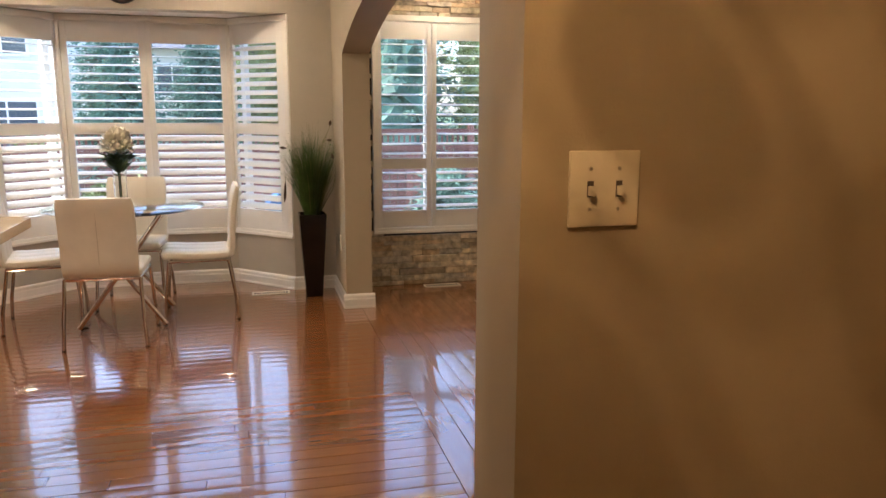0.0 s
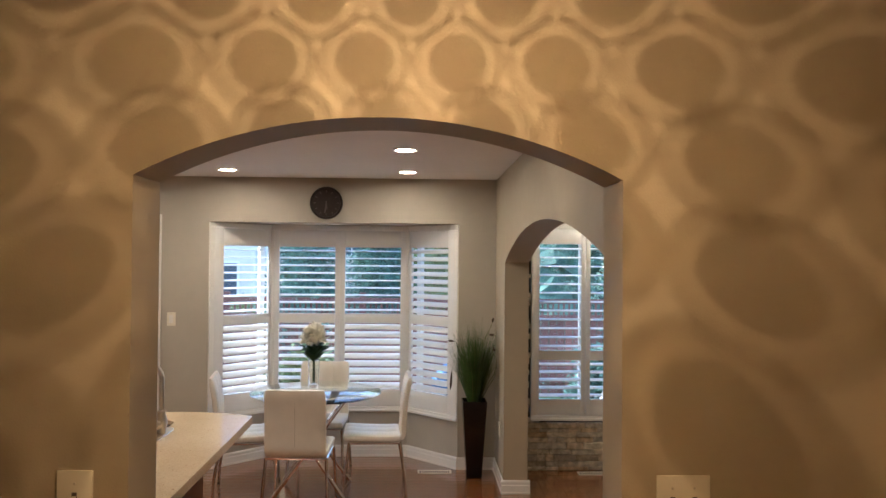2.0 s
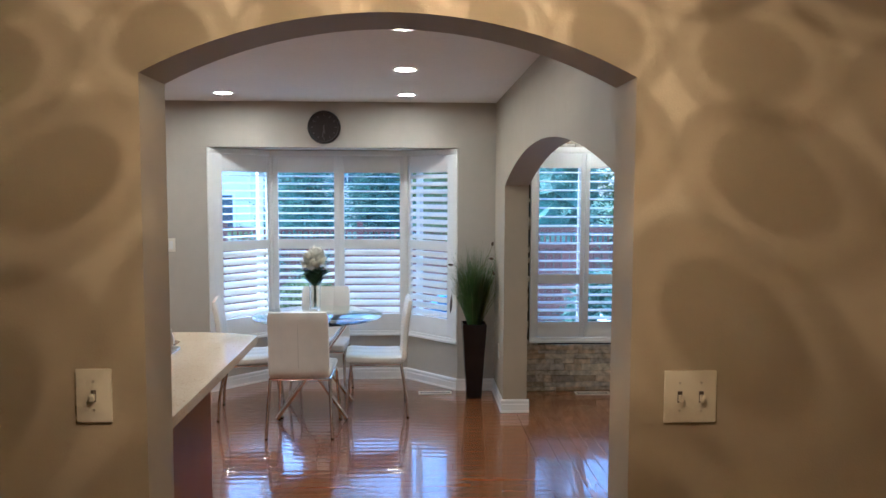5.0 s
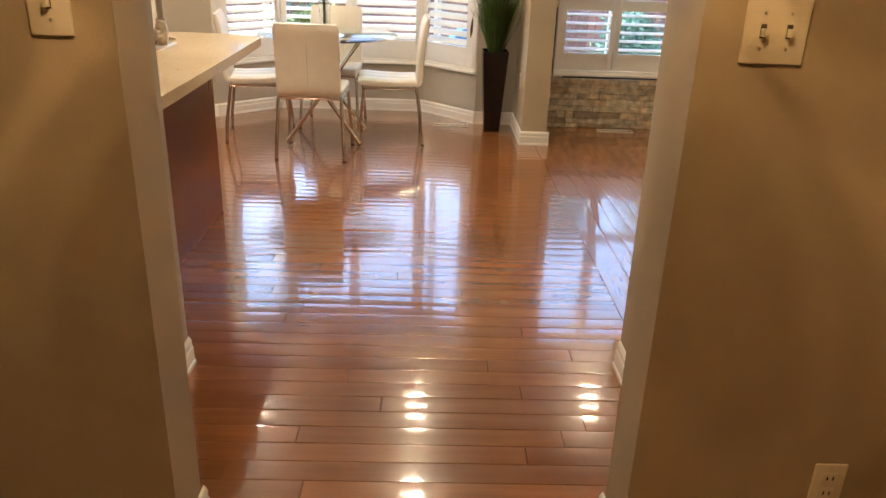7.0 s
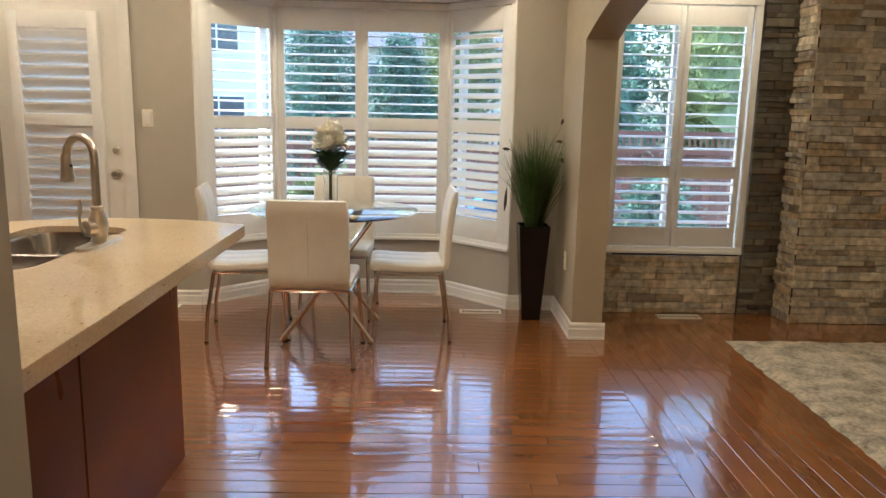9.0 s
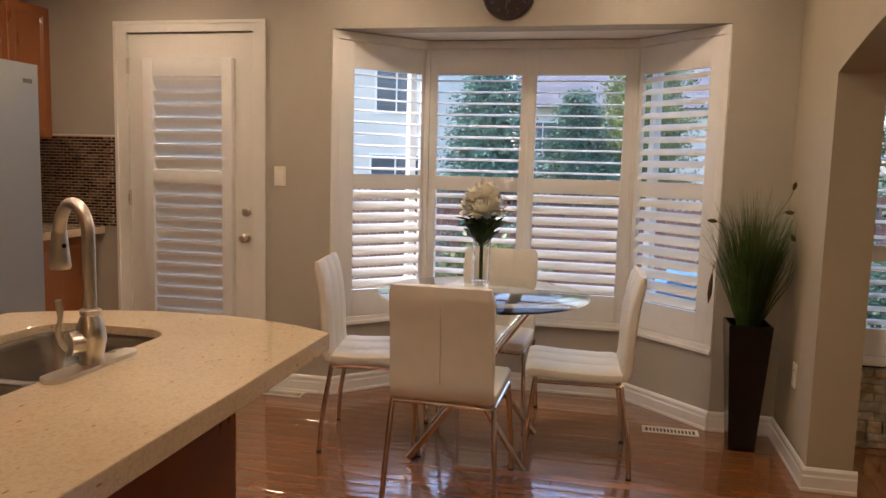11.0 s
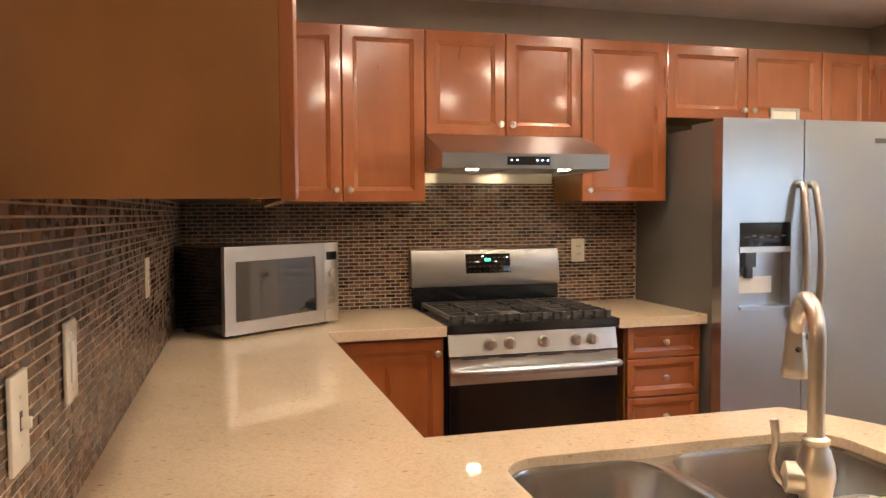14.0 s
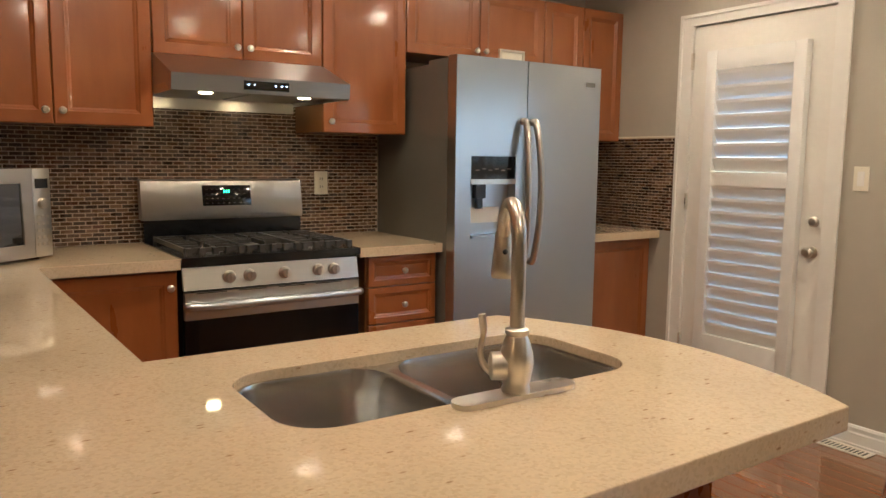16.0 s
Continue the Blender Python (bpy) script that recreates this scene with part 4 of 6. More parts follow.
for k, t in enumerate(((4.172, 0.006), (4.183, 0.006), (4.194, 0.006))):
    box(bm, 0.0071, 0.0078, t[0], t[0] + t[1], 0.018, 0.032, m=mg)
part("clock_digits", bm, M["led"], guard, "green clock digits")
bm = bmesh.new()
for r in range(4):
    for q in range(8):
        if not (2 < q < 5 and r > 1):
            box(bm, 0.0071, 0.0077, 4.086 + q * 0.026, 4.096 + q * 0.026, -0.032 + r * 0.022, -0.029 + r * 0.022, m=mg)
part("key_marks", bm, M["clock_mark"], guard, "small grey key marks")
for k, (bx, by) in enumerate(((-3.45, 3.99), (-3.70, 3.99), (-3.57, 4.203), (-3.45, 4.415), (-3.70, 4.415))):
    bm = bmesh.new()
    lathe(bm, [(0.001, 0.917), (0.052, 0.917), (0.050, 0.924), (0.036, 0.926), (0.036, 0.934), (0.001, 0.936)], m=pose(bx, by, 0), seg=22)
    part("burner", bm, M["burner"], rg, "round aluminium burner", smooth=True)
for k in range(3):
    g0 = RY0 + 0.016 + k * 0.2455
    g1 = g0 + 0.2425
    zt, gm = 0.951, (g0 + g1) / 2
    rows = [(-3.80, RX - 0.035, g0, g0 + 0.009, 0.932, zt), (-3.80, RX - 0.035, g1 - 0.009, g1, 0.932, zt), (-3.80, -3.791, g0 + 0.009, g1 - 0.009, 0.932, zt), (RX - 0.044, RX - 0.035, g0 + 0.009, g1 - 0.009, 0.932, zt),
            (-3.5445, -3.5355, g0 + 0.009, g1 - 0.009, 0.933, zt + 0.001)]
    for cx in ((-3.45, -3.67) if k != 1 else (-3.57,)):
        reach = 0.110 if k != 1 else 0.20
        rows += [(cx - 0.085, cx - 0.077, g0 + 0.009, gm - 0.03, 0.936, zt + 0.002), (cx - 0.085, cx - 0.077, gm + 0.03, g1 - 0.009, 0.936, zt + 0.002), (cx + 0.077, cx + 0.085, g0 + 0.009, gm - 0.03, 0.936, zt + 0.002), (cx + 0.077, cx + 0.085, gm + 0.03, g1 - 0.009, 0.936, zt + 0.002)]
        rows += [(cx - 0.004, cx + 0.004, g0 + 0.009, gm - 0.022, 0.936, zt + 0.003), (cx - 0.004, cx + 0.004, gm + 0.022, g1 - 0.009, 0.936, zt + 0.003),
                 (cx - reach, cx - 0.022, gm - 0.004, gm + 0.004, 0.936, zt + 0.003), (cx + 0.022, cx + reach, gm - 0.004, gm + 0.004, 0.936, zt + 0.003)]
    rows += [(RX - 0.0345, RX - 0.014, g0 + 0.006 + q * 0.0525, g0 + 0.028 + q * 0.0525, 0.924, zt) for q in range(5)]
    for fx in (-3.80, RX - 0.045):
        for y in (g0, g1 - 0.012):
            rows.append((fx, fx + 0.012, y, y + 0.012, 0.918, 0.933))
    boxes("grate", rows, M["iron"], rg, "black cast iron grate", bevel=0.0015, seg=1)

# hood
hd_ = thing("range_hood", (-3.6, 4.18, 1.55), "stainless steel under-cabinet range hood, its lights on", "range hood")
bm = bmesh.new()
prism(bm, [(COOK_X + 0.006, 1.735), (-3.555, 1.735), (-3.268, 1.632), (-3.276, 1.568), (-3.30, 1.566), (-3.36, 1.60), (COOK_X + 0.006, 1.60)], "y", 3.802, 4.558)
part("canopy", bm, M["steel"], hd_, bevel=0.002)
boxes("filter", [(-3.84, -3.37, 3.84, 4.16, 1.578, 1.599), (-3.84, -3.37, 4.18, 4.52, 1.578, 1.599)], M["steel"], hd_, "steel grease filter")
boxes("side_skirt", [(COOK_X + 0.006, -3.30, 3.803, 3.809, 1.566, 1.6), (COOK_X + 0.006, -3.30, 4.551, 4.557, 1.566, 1.6), (COOK_X + 0.006, COOK_X + 0.02, 3.81, 4.55, 1.53, 1.6)], M["steel_h"], hd_)
boxes("display", [(-3.285, -3.2645, 4.085, 4.275, 1.582, 1.618)], M["black_glass"], hd_, "black touch panel", m=None)
bm = bmesh.new()
for y in (4.10, 4.125, 4.215, 4.240, 4.262):
    box(bm, -3.2645, -3.2638, y, y + 0.005, 1.600, 1.605)
part("touch_mark", bm, M["led_white"], hd_, "lit touch marks")
for y in (3.97, 4.40):
    bm = bmesh.new()
    lathe(bm, [(0.001, -0.008), (0.026, -0.008), (0.028, 0.0), (0.001, 0.0)], m=pose(-3.40, y, 1.577), seg=18)
    part("hood_lamp", bm, M["hood_lamp"], hd_, "small warm lamp", smooth=True)

# fridge
fr = thing("refrigerator", (-3.5, 5.49, 0), "side-by-side stainless steel refrigerator with ice dispenser", "refrigerator")
FY0, FY1, FXX = 5.033, 5.948, -3.14
boxes("cabinet_body", [(COOK_X + 0.02, FXX - 0.075, FY0 + 0.006, FY1 - 0.006, 0.03, 1.765)], M["grey_side"], fr, "dark grey enamel body", bevel=0.004)
for a in (FY0 + 0.015, FY1 - 0.085):
    boxes("hinge_cover", [(-3.40, -3.23, a, a + 0.07, 1.766, 1.785)], M["grey_side"], fr, bevel=0.004)
bm = bmesh.new()
prism(bm, [(FY0, 0.09), (5.452, 0.09), (5.452, 1.79), (FY0, 1.79), (FY0, 1.1401), (5.122, 1.1401), (5.122, 1.332), (5.39, 1.332), (5.39, 0.942), (5.122, 0.942), (5.122, 1.14), (FY0, 1.14)], "x", FXX - 0.068, FXX)
fd = part("freezer_door", bm, M["steel"], fr, "brushed steel freezer door")
boxes("fridge_door", [(FXX - 0.068, FXX, 5.458, FY1, 0.09, 1.79)], M["steel"], fr, "brushed steel fridge door", bevel=0.005)
boxes("recess", [(FXX - 0.066, FXX - 0.058, 5.122, 5.390, 0.942, 1.332)], M["steel"], fd)
boxes("dispenser_panel", [(FXX - 0.05, FXX - 0.002, 5.124, 5.388, 1.222, 1.330)], M["black_glass"], fd, "black dispenser panel", bevel=0.003)
boxes("dispenser_trim", [(FXX - 0.05, FXX + 0.006, 5.120, 5.392, 1.198, 1.222)], M["steel_h"], fd, "steel strip", bevel=0.003)
boxes("tray", [(FXX - 0.057, FXX + 0.004, 5.128, 5.386, 0.944, 0.956)], M["steel"], fd, bevel=0.002)
boxes("nozzle", [(FXX - 0.055, FXX - 0.02, 5.17, 5.225, 1.13, 1.197), (FXX - 0.055, FXX - 0.03, 5.185, 5.215, 1.08, 1.129)], M["black"], fd, "black dispenser nozzle", bevel=0.003)
boxes("paper_note", [(FXX - 0.0575, FXX - 0.0565, 5.135, 5.335, 1.01, 1.085)], M["trim"], fd, "white paper label")
bm = bmesh.new()
for k in range(6):
    box(bm, FXX - 0.0019, FXX - 0.0014, 5.15 + k * 0.038, 5.172 + k * 0.038, 1.262 + 0.006 * (k % 2), 1.268 + 0.006 * (k % 2))
part("key_marks", bm, M["clock_mark"], fd, "small grey key marks")
boxes("badge", [(FXX + 0.0005, FXX + 0.003, 5.845, 5.905, 1.692, 1.714)], M["grey_side"], fr, "small plain metal badge")
boxes("kick_grille", [(FXX - 0.10, FXX - 0.03, FY0 + 0.01, FY1 - 0.01, 0.0, 0.085)], M["dark"], fr)
for y, s in ((5.425, -1), (5.487, 1)):
    bm = bmesh.new()
    pts = bend([(FXX, y, 1.50), (FXX + 0.035, y, 1.485), (FXX + 0.062, y + s * 0.006, 1.33), (FXX + 0.07, y + s * 0.010, 1.16), (FXX + 0.062, y + s * 0.006, 0.98), (FXX + 0.035, y, 0.825), (FXX, y, 0.81)], 6)
    tube(bm, pts, 0.0165, seg=12)
    part("fridge_handle", bm, M["steel_h"], fr, "bowed steel handle", smooth=True)
for (x0, x1, y0, y1, z0, z1), mt, nm, lb in (((-3.50, -3.28, 5.05, 5.16, 1.767, 1.785), "trim", "paper_box", "flat white box lying on the fridge"),):
    bm = bmesh.new()
    box(bm, x0, x1, y0 + 0.07, y1 + 0.09, z0, z1)
    single(nm, bm, M[mt], lb, "box", bevel=0.002)
pf = thing("picture_frame", (-3.30, 5.475, 1.767), "small brass picture frame standing on the fridge", "picture frame")
boxes("frame", [(-3.305, -3.29, 5.395, 5.409, 1.767, 1.862), (-3.305, -3.29, 5.541, 5.555, 1.767, 1.862), (-3.305, -3.29, 5.409, 5.541, 1.85, 1.862), (-3.305, -3.29, 5.409, 5.541, 1.767, 1.779)], M["nickel"], pf, bevel=0.002)
boxes("print", [(-3.301, -3.296, 5.409, 5.541, 1.779, 1.85)], M["plate"], pf, "cream print")

# microwave
mw = thing("microwave", (-3.50, 3.04, COUNTER), "stainless steel microwave oven set across the corner", "microwave oven")
wd = Vector((-3.481 + 3.168, 3.366 - 2.937, 0))
mm = pose(-3.168, 2.937, COUNTER, 0, 0, math.degrees(math.atan2(wd.y, wd.x)) ) @ pose(0, 0, 0, 0, 0, 0)
W = wd.length * 1.075
# local x runs along the front, local y into the box
boxes("case", [(0.004, W - 0.004, 0.022, 0.345, 0.014, 0.343)], M["black"], mw, "dark glossy metal case", bevel=0.006, m=mm)
bm = bmesh.new()
prism(bm, [(0.0, 0.012), (0.492, 0.012), (0.492, 0.345), (0.0, 0.345), (0.0, 0.1751), (0.048, 0.1751), (0.050, 0.288), (0.444, 0.292), (0.448, 0.064), (0.048, 0.060), (0.048, 0.175), (0.0, 0.175)], "y", 0, 0.021, m=mm)
part("door", bm, M["steel_h"], mw, "brushed steel door frame")
boxes("door_window", [(0.044, 0.452, 0.006, 0.02, 0.056, 0.296)], M["mirror_glass"], mw, "dark door glass", m=mm)
boxes("control_panel", [(0.494, W, 0, 0.021, 0.012, 0.345)], M["steel_h"], mw, "steel control panel", bevel=0.002, m=mm)
boxes("display", [(0.503, W - 0.012, -0.002, 0.0, 0.272, 0.308)], M["black_glass"], mw, "black display", m=mm)
bm = bmesh.new()
lathe(bm, [(0.001, 0), (0.021, 0), (0.019, 0.016), (0.001, 0.018)], m=mm @ pose((0.494 + W) / 2, 0, 0.215, 90, 0, 0), seg=18)
part("dial", bm, M["nickel"], mw, "round metal dial", smooth=True)
for r in range(5):
    for q in range(3):
        boxes("button", [(0.504 + q * 0.021, 0.517 + q * 0.021, -0.003, 0.0, 0.055 + r * 0.026, 0.067 + r * 0.026)], M["nickel"], mw, "small metal button", bevel=0.001, m=mm, seg=1)
boxes("foot", [(0.03, 0.06, 0.04, 0.07, 0, 0.014), (W - 0.06, W - 0.03, 0.04, 0.07, 0, 0.014), (0.03, 0.06, 0.29, 0.32, 0, 0.014), (W - 0.06, W - 0.03, 0.29, 0.32, 0, 0.014)], M["black"], mw, m=mm)


# switches and sockets
def plate(name, m, w, h, kind, label, category="light switch"):
    """A wall plate; local x across, front along -y."""
    p = thing(name, (m @ Vector((0, 0, 0)))[:], label, category)
    boxes("cover_plate", [(-w / 2, w / 2, -0.006, 0, -h / 2, h / 2)], M["plate"], p, bevel=0.0025, m=m)
    for k, kk in enumerate(kind):
        x = (k - (len(kind) - 1) / 2) * 0.046
        if kk == "t":
            boxes("toggle", [(x - 0.005, x + 0.005, -0.0068, -0.006, -0.012, 0.012)], M["clock_mark"], p, "toggle slot", m=m)
            boxes("toggle", [(x - 0.004, x + 0.004, -0.018, -0.0069, -0.009, 0.005)], M["plate"], p, bevel=0.001, m=m)
        elif kk == "r":
            boxes("rocker", [(x - 0.016, x + 0.016, -0.009, -0.006, -0.033, 0.033)], M["trim"], p, bevel=0.001, m=m)
        else:
            for dz in (-0.02, 0.02):
                boxes("socket", [(x - 0.016, x + 0.016, -0.0085, -0.006, dz - 0.014, dz + 0.014)], M["plate"], p, bevel=0.002, m=m)
                boxes("slot", [(x - 0.008, x - 0.005, -0.0092, -0.0086, dz - 0.004, dz + 0.006), (x + 0.005, x + 0.008, -0.0092, -0.0086, dz - 0.004, dz + 0.006)], M["dark"], p, m=m)
        bm = bmesh.new()
        for dz in (-0.03, 0.03):
            lathe(bm, [(0.001, 0), (0.003, 0), (0.002, 0.0012), (0.001, 0.0013)], m=m @ pose(x, -0.006, dz * (1 if kk == "t" else 1.55), 90, 0, 0), seg=8)
        part("screw", bm, M["nickel"], p)
    return p


plate("light_switch", pose(0.5315, HALL_Y - 0.0005, 1.256), 0.112, 0.112, "tt", "ivory double toggle switch on the hall side of the arch")
plate("light_switch", pose(-0.714, HALL_Y - 0.0005, 1.267), 0.072, 0.112, "t", "ivory single toggle switch on the hall side of the arch")
plate("socket", pose(0.845, HALL_Y - 0.0005, 0.285), 0.072, 0.112, "o", "ivory double socket low on the hall wall", "socket")
plate("light_switch", pose(-2.075, BACK - 0.0005, 1.248), 0.070, 0.112, "r", "ivory rocker switch beside the garden door")
plate("light_switch", pose(PASS_L + 0.0005, 2.508, 1.25, 0, 0, 90), 0.118, 0.118, "rr", "ivory double rocker switch in the passage")
plate("socket", pose(COOK_X + 0.0115, 4.70, 1.184, 0, 0, 90), 0.074, 0.120, "o", "ivory double socket in the mosaic behind the worktop", "socket")
plate("socket", pose(-2.61, COOK_Y + 0.0115, 1.20, 0, 0, 180), 0.072, 0.115, "o", "ivory double socket in the mosaic beside the microwave", "socket")
plate("light_switch", pose(-1.585, COOK_Y + 0.0115, 1.15, 0, 0, 180), 0.078, 0.128, "r", "white rocker switch in the mosaic near the peninsula")
plate("light_switch", pose(-1.295, COOK_Y + 0.0115, 1.13, 0, 0, 180), 0.074, 0.120, "t", "ivory toggle switch in the mosaic at the start of the peninsula")
plate("socket", pose(PASS_R - 0.0005, 6.19, 0.42, 0, 0, -90), 0.07, 0.112, "o", "white socket low on the arch pillar", "socket")

# ---- dining ----
def dining_chair():
    """A chair at the origin that faces +y."""
    c = thing("dining_chair", (0, 0, 0), "white leatherette dining chair with chrome tube legs at the glass table", "chair", "chairs round the glass table")

    def pad(name, pts, half, thick, label=""):
        """A cushion along pts (y, z), with soft edges."""
        bm = bmesh.new()
        pts = bend([(0, y, z) for y, z in pts], 5)
        n = len(pts)
        rings = []
        for i, p in enumerate(pts):
            d = (pts[min(i + 1, n - 1)] - pts[max(i - 1, 0)]).normalized()
            nm = Vector((0, d.z, -d.y))
            e = min(i, n - 1 - i)
            s = 1.0 if e > 2 else (0.55, 0.85, 0.97)[e]
            hw = half - (0.012, 0.004, 0.001, 0)[min(e, 3)]
            prof = [(-hw, 0), (-hw + 0.004, 0.6), (-hw + 0.016, 0.95), (-hw * 0.34, 1.02), (-hw * 0.33, 0.96), (-hw * 0.32, 1.02), (hw * 0.32, 1.02), (hw * 0.33, 0.96), (hw * 0.34, 1.02), (hw - 0.016, 0.95), (hw - 0.004, 0.6), (hw, 0), (hw - 0.004, -0.6), (hw - 0.016, -0.95), (0, -1), (-hw + 0.016, -0.95), (-hw + 0.004, -0.6)]
            tuft = 0.93 if i % 6 == 3 and e > 2 else 1.0
            rings.append([bm.verts.new(p + Vector((x, 0, 0)) + nm * (v * thick / 2 * s * (tuft if v > 0.9 else 1))) for x, v in prof])
        for a, b in zip(rings, rings[1:]):
            for k in range(len(a)):
                bm.faces.new((a[k], a[(k + 1) % len(a)], b[(k + 1) % len(a)], b[k]))
        bm.faces.new(rings[0])
        bm.faces.new(rings[-1][::-1])
        return part(name, bm, M["leather"], c, label, smooth=True)

    pad("seat", [(0.225, 0.438), (0.19, 0.446), (0.05, 0.438), (-0.10, 0.434), (-0.20, 0.440)], 0.212, 0.050)
    back = pad("backrest", [(-0.185, 0.425), (-0.212, 0.47), (-0.218, 0.60), (-0.232, 0.745), (-0.260, 0.882)], 0.208, 0.044)
    bm = bmesh.new()
    tube(bm, bend([(0.0, -0.2405, 0.50), (0.0, -0.2445, 0.64), (0.0, -0.256, 0.76), (0, -0.264, 0.80)], 3), 0.0014, seg=5)
    part("seam", bm, M["thread"], back, "fine centre seam")
    for sx in (-1, 1):
        for y0, y1 in ((0.225, 0.185), (-0.235, -0.185)):
            bm = bmesh.new()
            x0, x1 = sx * 0.226, sx * 0.205
            tube(bm, [(x0, y0, 0.008), (x0 * 0.97, y0 * 0.97, 0.14), (x1, y1, 0.405)], 0.0118, seg=10)
            leg = part("leg", bm, M["chrome"], c, smooth=True)
            bm = bmesh.new()
            lathe(bm, [(0.001, 0), (0.0125, 0), (0.0125, 0.010), (0.001, 0.010)], m=pose(x0, y0, 0), seg=10)
            part("foot_cap", bm, M["black"], leg, "black plastic foot cap")
    rails = [[(-0.205, -0.185, 0.405), (-0.205, 0.185, 0.405)], [(0.205, -0.185, 0.405), (0.205, 0.185, 0.405)], [(-0.205, -0.185, 0.405), (0.205, -0.185, 0.405)], [(-0.205, 0.185, 0.405), (0.205, 0.185, 0.405)]]
    for r in rails:
        bm = bmesh.new()
        tube(bm, r, 0.0095, seg=8)
        part("frame_rail", bm, M["chrome"], c, smooth=True)
    return c


chair = dining_chair()
chair.matrix_basis = pose(-0.835, 5.535, 0, 0, 0, -1)
for at in ((-0.347, 6.0, 0, 0, 0, 93), (-1.298, 5.975, 0, 0, 0, -81), (-0.82, 6.44, 0, 0, 0, 178)):
    copy_thing(chair, pose(*at))

tb = thing("round_table", (-0.79, 5.97, 0), "round clear glass dining table on crossed chrome tubes", "table")
bm = bmesh.new()
lathe(bm, [(0.001, 0.742), (0.486, 0.742), (0.492, 0.745), (0.492, 0.750), (0.486, 0.753), (0.001, 0.753)], m=pose(-0.79, 5.97, 0), seg=72)
part("tabletop", bm, M["table_glass"], tb, smooth=True)
for sx in (-1, 1):
    for sy in (-1, 1):
        bm = bmesh.new()
        a, b = Vector((-0.81 + sx * 0.26, 5.97 + sy * 0.24, 0.015)), Vector((-0.81 - sx * 0.27, 5.97 + sy * 0.16, 0.735))
        b.y += -sx * sy * 0.03
        tube(bm, [a, b], 0.015, seg=14)
        part("leg", bm, M["chrome"], tb, smooth=True)
        bm = bmesh.new()
        lathe(bm, [(0.001, 0.735), (0.028, 0.735), (0.028, 0.7415), (0.001, 0.7415)], m=pose(b.x, b.y, 0), seg=18)
        part("pad", bm, M["chrome"], tb, "round metal pad", smooth=True)
for sy in (-1, 1):
    bm = bmesh.new()
    tube(bm, [(-0.81, 5.97, 0.39), (-0.81, 5.97 + sy * 0.20, 0.39)], 0.012, seg=12)
    part("stretcher", bm, M["chrome"], tb, smooth=True)

# vase of flowers
VX, VY, VZ = -0.838, 6.17, 0.7535
vs = thing("flower_vase", (VX, VY, VZ), "slim clear glass vase on the glass table", "vase")
bm = bmesh.new()
lathe(bm, [(0.001, 0.0), (0.040, 0.0), (0.042, 0.01), (0.042, 0.10), (0.046, 0.26), (0.043, 0.26), (0.038, 0.10), (0.037, 0.022), (0.001, 0.018)], m=pose(VX, VY, VZ), seg=24)
part("body", bm, M["clear"], vs, smooth=True)
M["petal"] = surface("cream_petals", (0.90, 0.87, 0.76), 0.6, var=0.1, small=60, relief=0.2)
M["leafy"] = surface("dark_green_leaf", (0.035, 0.075, 0.022), 0.5, var=0.3, small=50, relief=0.2)
M["stalk"] = surface("green_stalk", (0.07, 0.12, 0.035), 0.5, var=0.2)
bq = thing("flower_bouquet", (VX, VY, VZ + 0.02), "cream white artificial peonies with dark leaves in a glass vase", "flowers")
rnd = random.Random(5)


def blade(bm, base, d, length, width, cup=0.3, droop=0.0, n=4):
    """A leaf or petal from base along d."""
    d = d.normalized()
    side = d.cross(Vector((0, 0, 1)))
    side = (side if side.length > 0.05 else Vector((1, 0, 0))).normalized()
    up = side.cross(d)
    prev = None
    for k in range(n + 1):
        t = k / n
        c = base + d * length * t + up * cup * length * t * t - Vector((0, 0, droop * length * t * t))
        w = width * math.sin(math.pi * (0.12 + 0.82 * t)) / 2
        row = [bm.verts.new(c - side * w), bm.verts.new(c - up * w * 0.35), bm.verts.new(c + side * w)]
        if prev:
            bm.faces.new((prev[0], prev[1], row[1], row[0]))
            bm.faces.new((prev[1], prev[2], row[2], row[1]))
        prev = row


for bx, by, bz, r in ((0.012, 0, 0.430, 0.066), (-0.058, 0.01, 0.375, 0.058), (0.050, -0.01, 0.385, 0.060), (0.0, -0.05, 0.365, 0.054), (-0.01, 0.05, 0.39, 0.056), (0.028, 0.03, 0.45, 0.050), (-0.035, -0.02, 0.425, 0.056)):
    o = Vector((VX + bx, VY + by, VZ + bz))
    bm = bmesh.new()
    for k in range(64):
        th, ph = math.acos(1 - 1.75 * (k + 0.5) / 64), k * 2.399963 + rnd.uniform(-0.2, 0.2)
        d = Vector((math.sin(th) * math.cos(ph), math.sin(th) * math.sin(ph), math.cos(th)))
        blade(bm, o + d * r * 0.35, d + Vector((0, 0, 0.25)), r * rnd.uniform(0.6, 1.0), r * rnd.uniform(0.45, 0.7), cup=rnd.uniform(-0.5, 0.7), n=4)
    part("blossom", bm, M["petal"], bq, "cream peony blossom", smooth=True)
    bm = bmesh.new()
    tube(bm, bend([(VX + bx * 0.12, VY + by * 0.12, VZ + 0.03), (VX + bx * 0.2, VY + by * 0.2, VZ + 0.24), tuple(o)], 4), 0.0028, seg=6)
    part("stem", bm, M["stalk"], bq, "thin green stem", smooth=True)
